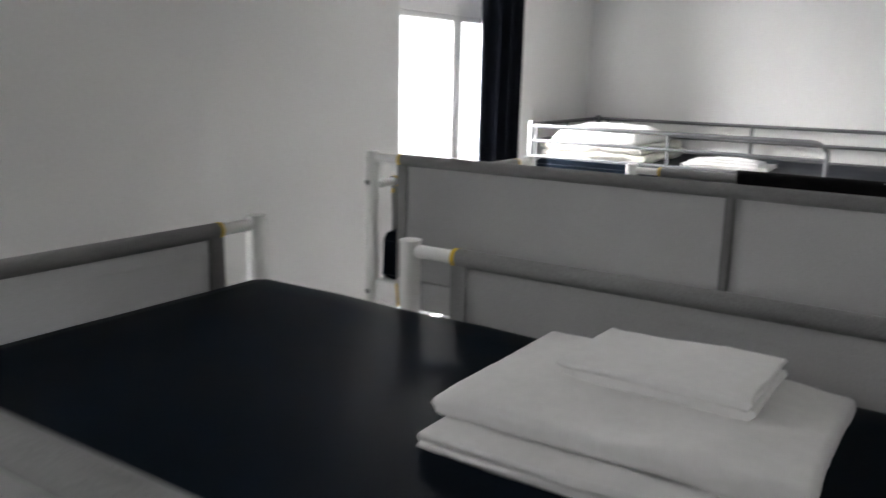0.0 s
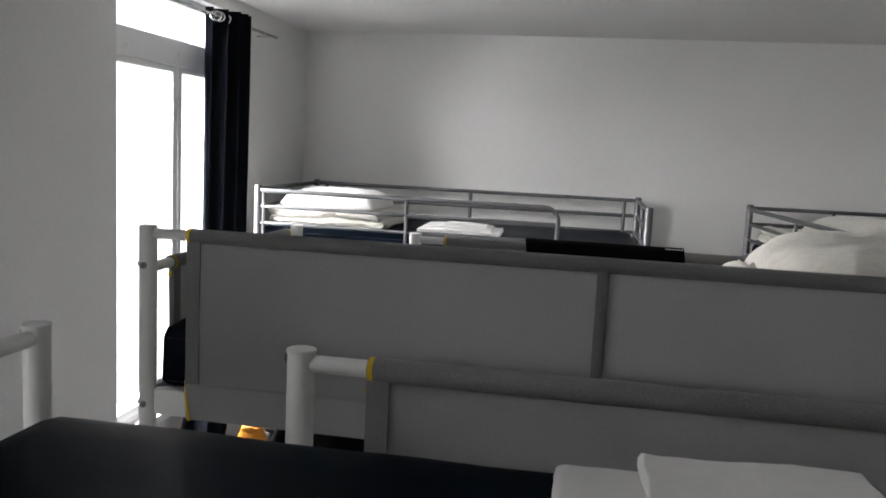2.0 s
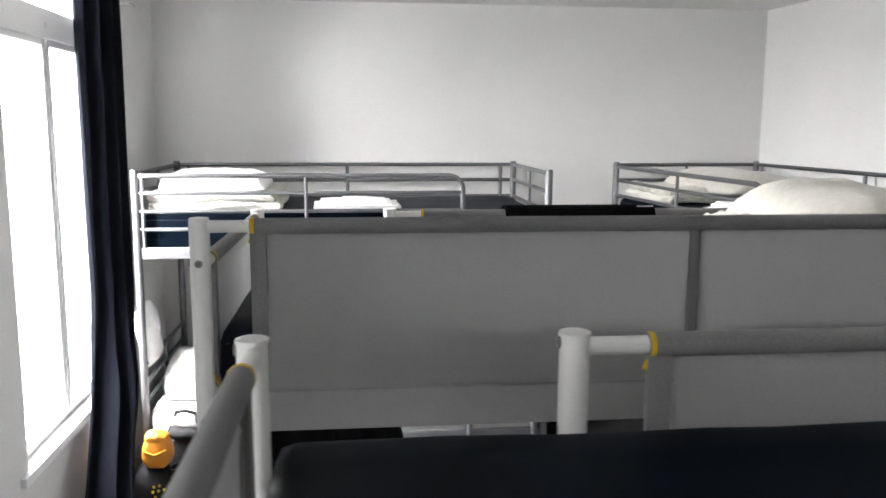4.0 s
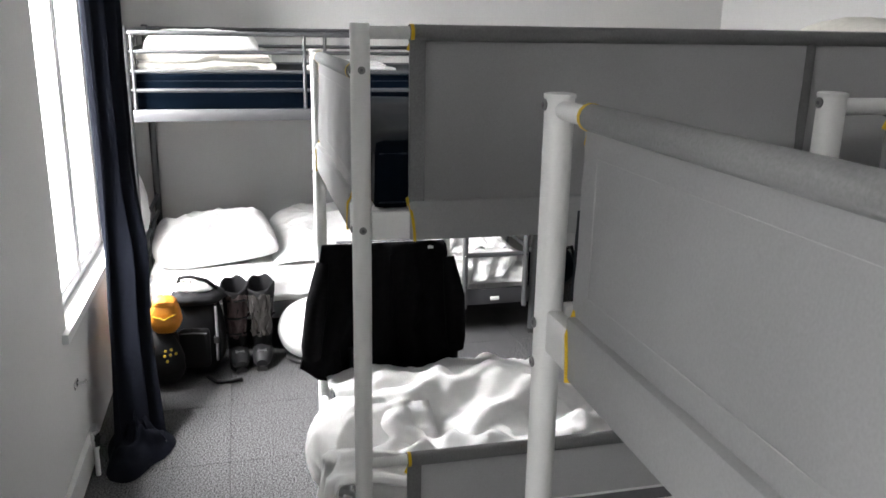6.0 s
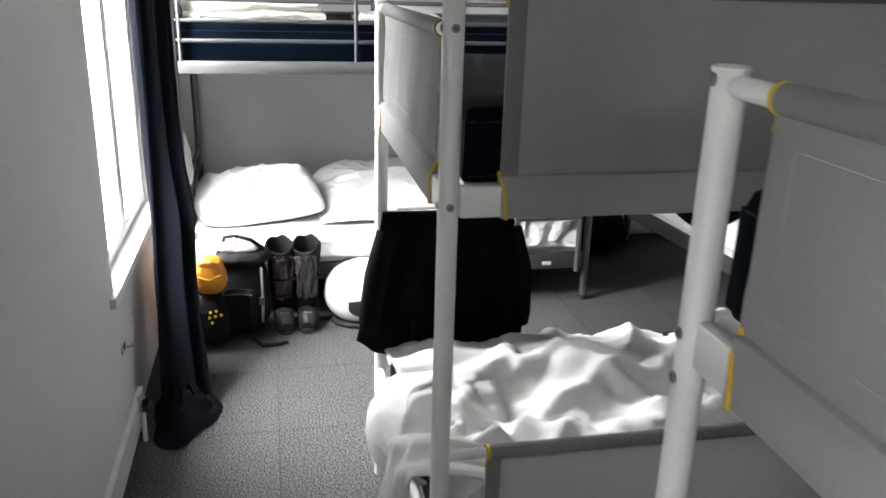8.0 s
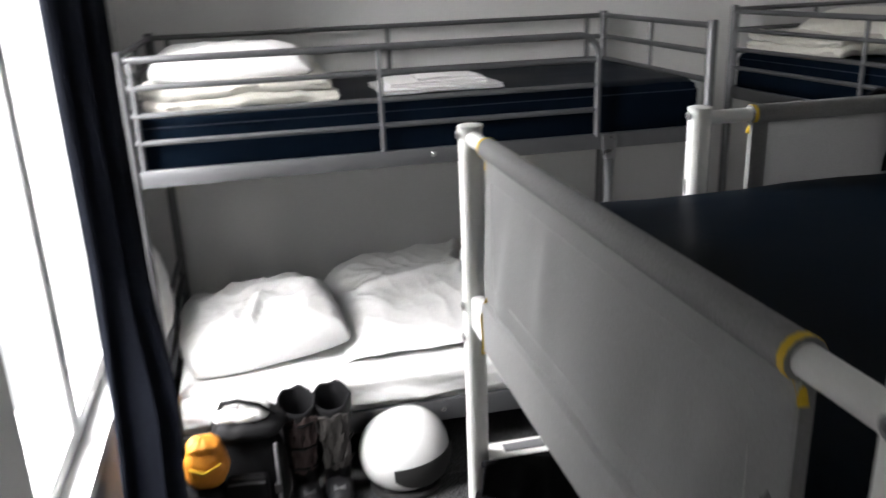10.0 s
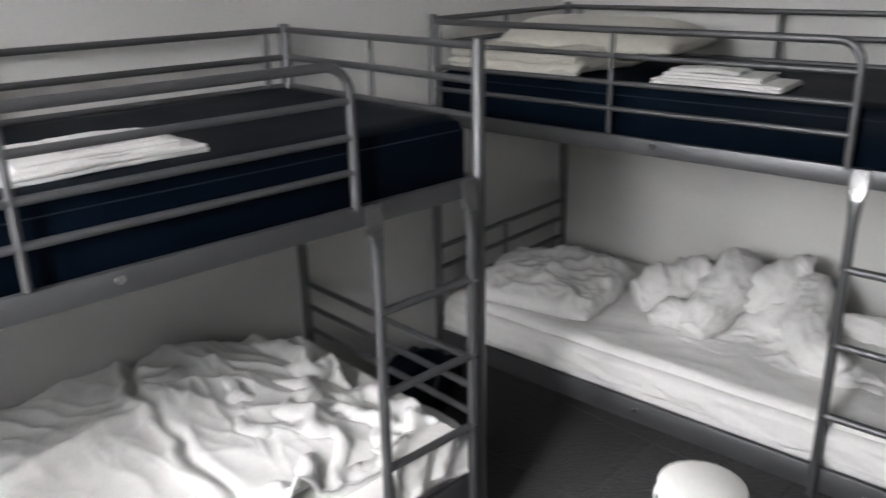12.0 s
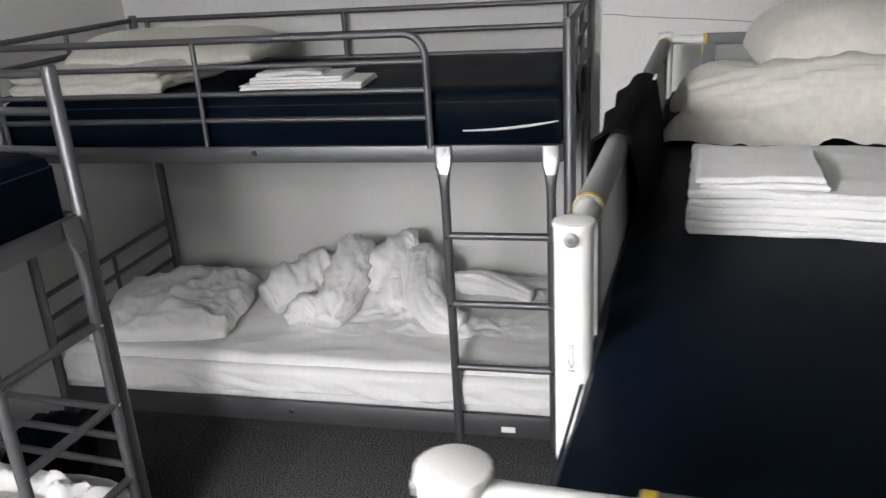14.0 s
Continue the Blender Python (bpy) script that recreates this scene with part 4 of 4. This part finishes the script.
def plump(u, v):
    """A thick duvet: a rounded mound with one deep fold across it and small puckers."""
    n1, n2 = fbm(u * 3, v * 3, 4.2, 3), fbm(u * 3, v * 3, 8.2, 3)
    e = max(min(min(u * 1.22 / 0.20, (1 - u) * 1.22 / 0.42), 1), 0)
    side = math.sin(math.pi * min(0.02 + v * 0.62, 1) ** 1.0) ** 0.62
    px, py = 1.22 * u, 0.86 * v
    seam = u - 0.50 - 0.10 * (v - 0.5) - 0.035 * math.sin(v * 7) - 0.02 * n1
    z = (0.155 + 0.025 * n2) * side * math.sin(e * math.pi / 2) ** 0.7
    # a closing strip: one narrow valley with a raised lip beside it
    z += side * (0.016 * math.exp(-((seam + 0.030) / 0.018) ** 2) - 0.030 * math.exp(-((seam - 0.004) / 0.012) ** 2))
    right = min(max((seam + 0.02) / 0.06, 0), 1)
    z += 0.022 * side * math.exp(-((v - 0.52 - 0.10 * u) / 0.035) ** 2) * (1 - right) * min(u / 0.12, 1)
    z += side * (0.030 * (ridge(u * 2.4 + 0.9 * v, v * 1.7 + 4, 2.0, 2) - 0.5) + (0.018 + 0.012 * right) * pleat(px, py, 6.1) + (0.010 + 0.024 * right) * pleat(px * 1.3 + 2, py * 1.3, 2.3) + (0.003 + 0.014 * right) * pleat(px * 2.1, py * 2.1 + 1, 8.5))
    return (1.22 * u + 0.03 * n1, 0.015 + 0.86 * v + 0.025 * n2, max(z, 0.004))


part("cover", surface(plump, 230, 150), M_LINEN, made)

ob = part("bunched_foot", settled(0.78, 1.06, 0.70, 0.76, lambda x, y: 0.075 * math.exp(-((x - 0.20) ** 2 + (y - 0.42) ** 2) / 0.05), 3.3, 0.0125, 0.05, 130), M_LINEN, made)
ob.location = (0.68, 0.0, 0.012)


def tail(u, v):
    f = 0.012 * math.sin(u * 14) * v + 0.012 * fbm(u * 4, v * 3, 1.9, 3)
    return (1.02 + 0.24 * u + 0.03 * math.sin(v * 3), 0.02 - 0.09 * math.sin(min(v * 2.5, 1) * math.pi / 2) + f, 0.05 - 0.035 * v - 0.20 * max(v - 0.3, 0) * (1 - 0.35 * u))


part("hanging_tail", surface(tail, 40, 30, 0.006), M_LINEN, made)

# steel bunk in the recess
folded_quilt(*on_b(0.045, 0.05), ZA, 0.60, 0.50, 0.085, 2, "folded off-white quilt on the upper bunk", 6.1, RB)
pillow(*on_b(0.48, 0.50), ZA + 0.045, 0.50, 0.80, 0.14, "off-white pillow on a folded quilt", 7.4, M_CREAM, 8, 0, 0, 0.4)
linen_stack(*on_b(0.90, 0.10), ZA, RB + 2, [(0.0, 0.0, 0.43, 0.20, 0.02, 2), (0.03, 0.02, 0.33, 0.16, 0.02, 2), (0.05, 0.03, 0.24, 0.11, 0.014, 1)], "folded white bed linen on a navy mattress", 12.8)
pillow(*on_b(0.355, 0.36), ZL - 0.01, 0.62, 0.60, 0.14, "crumpled white pillow on the lower bunk", 4.6, None, RB + 8, 0, 0, 3.2)
heap = thing("duvet", *on_b(0.72, 0.24), ZL, "crumpled white duvet heaped on the lower bunk", "duvet", rz=RB)
ob = crumpled("cover", 0.28, 0.02, 0, 0.92, 0.56, 0.035, "", 14.9, [(0.30, 0.65, 0.13, 0.10), (0.2, 0.4, 0.1, 0.05)], None, 0, 0.9, nu=120, nv=80, category="")
ob.parent = heap
twist("bunched_fold", [(0.02, 0.16, 0.05), (0.10, 0.26, 0.075), (0.17, 0.36, 0.085), (0.22, 0.40, 0.06)], [0.07, 0.11, 0.115, 0.08], 1.3, heap)
twist("bunched_fold", [(0.33, 0.03, 0.03), (0.33, 0.13, 0.075), (0.34, 0.27, 0.125), (0.33, 0.40, 0.165), (0.31, 0.47, 0.165)], [0.05, 0.085, 0.10, 0.095, 0.075], 3.7, heap)
twist("bunched_fold", [(0.40, 0.30, 0.06), (0.47, 0.40, 0.12), (0.54, 0.50, 0.165), (0.58, 0.52, 0.165)], [0.07, 0.10, 0.095, 0.075], 6.1, heap)
twist("bunched_fold", [(0.56, 0.50, 0.145), (0.63, 0.40, 0.11), (0.68, 0.24, 0.08), (0.76, 0.10, 0.05), (0.86, 0.06, 0.03)], [0.08, 0.10, 0.085, 0.075, 0.05], 8.9, heap)
twist("bunched_fold", [(0.14, 0.05, 0.03), (0.22, 0.10, 0.06), (0.30, 0.07, 0.04)], [0.03, 0.065, 0.035], 11.2, heap)
twist("bunched_fold", [(0.72, 0.40, 0.05), (0.90, 0.42, 0.05), (1.10, 0.36, 0.03)], [0.05, 0.06, 0.03], 13.2, heap)

# ---- curtain at the window ----
curtain = thing("curtain", 0, 0, 0, "dark blue-grey full-length curtain drawn aside and trailing on the floor", "curtain")


def cloth(u, v):
    z = 2.455 * (1 - v)
    low = max((v - 0.55) / 0.45, 0)
    y = (4.34 + 0.29 * u) * (1 - low ** 1.3) + (3.74 + 0.40 * u) * low ** 1.3
    pleats = math.sin(u * 2 * math.pi * 4.5 + 1.2 * math.sin(2.2 * v) + 0.6 * noise.noise(Vector((u * 3, v * 2, 0))))
    amp = 0.050 * (1 - 0.3 * v) * (0.45 + 0.55 * math.sin(math.pi * u))
    x = WX(y) + 0.05 + 0.08 * u + 0.02 * math.sin(math.pi * u) + amp * pleats + 0.006 * fbm(u * 3, v * 1.5, 6.6, 2)
    x += 0.11 * low ** 1.4 * (0.35 + 0.65 * math.sin(math.pi * min(u * 1.1 + 0.05, 1)))
    x += 0.05 * math.exp(-((v - 0.72) / 0.07) ** 2) * u * (1 - u) * 2 + 0.05 * max(v - 0.4, 0) * math.sin(math.pi * u)
    y += 0.006 * math.cos(u * 28 + v * 2)
    if z < 0.03:
        z = 0.012 + 0.02 * abs(fbm(u * 9, 0, 1, 2))
    return (x, y, z)


def two_faced(u, v):
    """The cloth's front, then back again 5 mm behind it."""
    if u <= 0.5:
        return cloth(2 * u, v)
    x, y, z = cloth(2 - 2 * u, v)
    return (x - 0.005, y + 0.002, z)


part("fabric", surface(two_faced, 260, 80), M_CURTAIN, curtain)


def puddle(u, v):
    a = u * math.pi * 2
    r = 0.20 * v * (1 + 0.10 * math.sin(3 * a + 1) + 0.16 * noise.noise(Vector((math.cos(a) * 2, math.sin(a) * 2, 5.5))))
    bump = 0.16 * (1 - v) ** 0.7 * (0.7 + 0.5 * fbm(u * 5, v * 3, 4.0, 3)) if v < 1 else 0
    return (-1.105 + 0.62 * r * math.cos(a), 3.87 + 1.1 * r * math.sin(a), 0.006 + max(bump, 0))


part("trailing_hem", surface(puddle, 48, 14), M_CURTAIN, curtain)
rod = thing("curtain_rod", 0, 0, 0, "slim steel curtain rod above the window", "curtain rod")
part("rod", tube([(WX(3.7) + 0.095, 3.7, 2.415), (WX(5.1) + 0.095, 5.1, 2.415)], 0.008), M_CHROME, rod)
for yb in (3.72, 5.05):
    part("bracket", tube([(WX(yb) + 0.001, yb, 2.415), (WX(yb) + 0.095, yb, 2.415)], 0.006, 8), M_CHROME, rod)
for i in range(9):
    u = (i + 0.5) / 9
    yb = 4.34 + 0.29 * u
    ring = [(WX(yb) + 0.095 + 0.021 * math.cos(a), yb + 0.012 * math.cos(a), 2.415 + 0.021 * math.sin(a)) for a in np.linspace(0, 2 * math.pi, 17)]
    part("eyelet", tube(ring, 0.0045, 8, cap=False), M_CHROME, curtain, "chrome eyelet")

# ---- luggage on the floor before the window bunk ----
pack = thing("backpack", -0.895, 4.62, 0, "black nylon backpack leaning on the lower bunk", "backpack", rz=-6)


def hull(lx, ly, h, seed, lean=0.0, n=28, k=20, sag=0.0):
    """A stuffed upright bag, widest low down, with soft corners."""
    def fn(u, v):
        a = u * 2 * math.pi
        c, s = math.cos(a), math.sin(a)
        sq = 1 / max(abs(c), abs(s)) ** 0.55
        t = math.sin(math.pi * min(max(v, 0.001), 0.999)) ** 0.35
        wide = t * (1.05 - 0.25 * v)
        b = 1 + 0.10 * fbm(c * 1.5 + seed, s * 1.5, v * 3 + seed, 3)
        return (lx / 2 * c * sq * wide * b, ly / 2 * s * sq * wide * b + lean * v, max(h * v + 0.02 * fbm(c * 2, s * 2, seed, 2) * v, 0.002))
    bm = surface(fn, n, k)
    bmesh.ops.remove_doubles(bm, verts=bm.verts, dist=0.001)
    return bm


part("main_compartment", hull(0.27, 0.22, 0.40, 2.0, 0.05, 36, 26), M_NYLON, pack)
pk = part("front_pocket", box(-0.07, 0.07, -0.135, -0.085, 0.07, 0.26, 0.02, 3), M_NYLON, pack)
part("zip", tube([(-0.06, -0.137, 0.245), (0.0, -0.139, 0.25), (0.06, -0.137, 0.245)], 0.003, 6), M_GREYPAD, pk)
part("lid", hull(0.27, 0.21, 0.09, 5.0), M_NYLON, pack).location = (0, 0.03, 0.34)
part("top_flap", hull(0.20, 0.15, 0.06, 7.7), M_SHELL, pack, "white top flap").location = (-0.015, 0.03, 0.40)
part("haul_loop", tube([(-0.09, 0.02, 0.43), (-0.07, 0.0, 0.475), (-0.02, -0.01, 0.485), (0.05, -0.01, 0.465), (0.10, 0.0, 0.42)], 0.009, 8), M_NYLON, pack)
for sx in (-0.10, 0.10):
    part("compression_strap", tube([(sx, -0.11, 0.10), (sx * 1.05, -0.12, 0.22), (sx, -0.09, 0.36)], 0.007, 6), M_GREYPAD, pack)
    part("buckle", box(sx - 0.012, sx + 0.012, -0.128, -0.11, 0.19, 0.225, 0.004), M_DARK, pack)
part("trailing_strap", tube([(0.05, -0.12, 0.02), (0.10, -0.17, 0.012), (0.17, -0.16, 0.012), (0.21, -0.14, 0.012)], 0.009, 8), M_NYLON, pack)

sack = thing("stuff_sack", -1.06, 4.52, 0, "black stuff sack with small yellow dots on the floor", "bag")
part("body", hull(0.24, 0.22, 0.27, 9.0), M_NYLON, sack)
for i, (dx, dz) in enumerate(((0.03, 0.20), (0.055, 0.205), (0.025, 0.175), (0.05, 0.18), (0.075, 0.185), (0.035, 0.15))):
    part("yellow_dot", disc((dx, -0.112 + 0.01 * dx, dz), (0.1, -1, 0.1), 0.0065, 0.006, 8), M_YELLOW, sack)
pouch = thing("pouch", -1.028, 4.50, 0.255, "orange nylon drawstring pouch on a black sack", "pouch")
part("body", hull(0.15, 0.12, 0.175, 3.3), M_ORANGE, pouch)
part("drawcord", tube([(-0.05, -0.055, 0.10), (0.0, -0.066, 0.085), (0.05, -0.056, 0.105)], 0.004, 6), M_YELLOW, pouch)
part("flap", hull(0.115, 0.10, 0.05, 6.3), M_ORANGE, pouch).location = (0, 0.0, 0.125)


def boot(x, y, rz, top):
    b = thing("motorcycle_boot", x, y, 0, "tall dark motorcycle boot with a worn padded shaft", "boot", "pair of tall boots", rz)
    foot = [(0, 0.09, 0.05), (0, 0.03, 0.055), (0, -0.03, 0.052), (0, -0.075, 0.046), (0, -0.10, 0.036)]
    bm = tube(foot, [0.036, 0.05, 0.049, 0.044, 0.026], 14)
    for v in bm.verts:
        v.co.z = max(v.co.z, 0.012)
    part("foot", bm, M_LEATHER, b)
    part("sole", tube([(0, 0.10, 0.012), (0, 0.04, 0.012), (0, -0.05, 0.012), (0, -0.108, 0.014)], [0.03, 0.046, 0.048, 0.026], 12), M_DARK, b).scale = (1, 1, 0.6)
    # shaft with a thick rim, open at the top
    rings = []
    for z, w in ((0.06, 0.050), (0.12, 0.046), (0.17, 0.050), (0.22, 0.055), (0.27, 0.060), (0.32, 0.064), (0.36, 0.067), (0.392, 0.069), (0.404, 0.067), (0.406, 0.062), (0.398, 0.057), (0.34, 0.053), (0.24, 0.047), (0.14, 0.040)):
        ring = []
        for a in (k * math.pi / 14 for k in range(28)):
            c, n = math.cos(a), math.sin(a)
            lift = max(z - 0.26, 0) / 0.14
            ring.append((w * c + 0.008 * fbm(c * 1.5, z * 14, x, 2), 0.035 + 0.04 * max(z - 0.1, 0) + w * n + 0.012 * fbm(c * 1.4 + n, z * 16, x + 2, 3), z + lift * (0.018 * n + 0.014 * fbm(c * 1.3, n * 1.3, x + 5, 2))))
        rings.append(ring)
    part("shaft", skin(rings), M_NYLON, b)
    part("shin_pad", surface(lambda u, v: (0.052 * math.sin((u - 0.5) * 2.2) * (0.9 + 0.2 * v) + 0.006 * fbm(u * 5, v * 4, x, 2), -0.012 - 0.020 * math.cos((u - 0.5) * 2.2) + 0.004 * v + 0.012 * fbm(u * 6, v * 5, x + 3, 3), 0.155 + 0.205 * v + 0.014 * fbm(u * 4, 0, x, 2)), 18, 18, 0.01), top, b, "worn brown padded panel")
    for z in (0.17, 0.25, 0.34):
        part("strap", tube([(-0.062, 0.03, z), (-0.04, -0.02, z), (0.0, -0.034, z), (0.04, -0.02, z), (0.062, 0.03, z)], 0.006, 6), M_NYLON, b)
    part("lace_panel", box(-0.022, 0.022, -0.07, 0.0, 0.082, 0.094, 0.004), M_GREYPAD, b)
    return b


boot(-0.713, 4.665, 6, M_BROWN)
boot(-0.597, 4.665, -4, M_TAUPE)

helmet = thing("helmet", -0.352, 4.68, 0, "white full-face motorcycle helmet with a black visor opening", "helmet", rz=-12)


def shell(u, v):
    a, t = u * 2 * math.pi, v * math.pi
    r = math.sin(t) ** 0.9
    return (0.168 * r * math.cos(a), 0.132 * r * math.sin(a), 0.162 + 0.158 * math.cos(t) + (0.012 * math.cos(a) * (1 - v)))


bm = surface(shell, 40, 24)
bmesh.ops.remove_doubles(bm, verts=bm.verts, dist=0.0005)
part("shell", bm, M_SHELL, helmet)


def band(u, v):
    a = -1.75 + 1.95 * u
    t = math.pi * (0.42 + 0.10 * (1 - u) + (0.10 + 0.16 * math.sin(u * math.pi) ** 0.7) * v)
    r = math.sin(t) ** 0.9 + 0.03
    return (0.171 * r * math.cos(a), 0.135 * r * math.sin(a), 0.162 + 0.16 * math.cos(t))


part("visor_opening", surface(band, 24, 10, 0.004), M_DARK, helmet, "black visor opening")
part("rim_seal", tube([(0.12 * math.cos(a), 0.095 * math.sin(a), 0.014) for a in np.linspace(0, 2 * math.pi, 25)], 0.012, 8), M_DARK, helmet)

# dark bag under the recess corner, bin bag by the pier
duffel = thing("duffel_bag", 1.20, 5.52, 0, "dark navy duffel bag pushed into the corner between bunks", "bag", rz=20)
part("body", hull(0.46, 0.30, 0.30, 21.0), M_NAVY, duffel)
part("carry_strap", tube([(-0.14, -0.15, 0.16), (-0.08, -0.17, 0.30), (0.08, -0.17, 0.31), (0.14, -0.15, 0.17)], 0.011, 8), M_NYLON, duffel)
binbag = thing("bin_bag", 1.62, 3.46, 0, "crumpled shiny black plastic bag on the floor", "bag")
bm = hull(0.26, 0.24, 0.34, 31.0, 0, 44, 30)
for v in bm.verts:
    v.co *= 1 + 0.16 * (ridge(v.co.x * 9, v.co.y * 9, v.co.z * 9, 2) - 0.5)
    v.co.z = max(v.co.z, 0.001)
part("film", bm, M_BINBAG, binbag)


# ---- carpet tiles ----
TS, TX, TY = 0.5, -0.75, 3.712
tile = box(-TS / 2 + 0.0007, TS / 2 - 0.0007, -TS / 2 + 0.0007, TS / 2 - 0.0007, -0.006, 0.0, 0.0012, 1)
tile_me = bpy.data.meshes.new("carpet_tile")
tile.to_mesh(tile_me)
tile.free()
tile_me.materials.append(M_CARPET)
for i in range(-2, 7):
    for j in range(-9, 5):
        cx, cy = TX + (i + 0.5) * TS, TY + (j + 0.5) * TS
        if cx > XA + 0.5 or cy < YS - 0.2 or cy > YN + 0.2 or cx < -1.8:
            continue
        t = new("carpet_tile", tile_me)
        t.parent = floor
        t.location = (cx, cy, 0)
        t.rotation_euler = (0, 0, (i + j) % 2 * math.pi / 2)
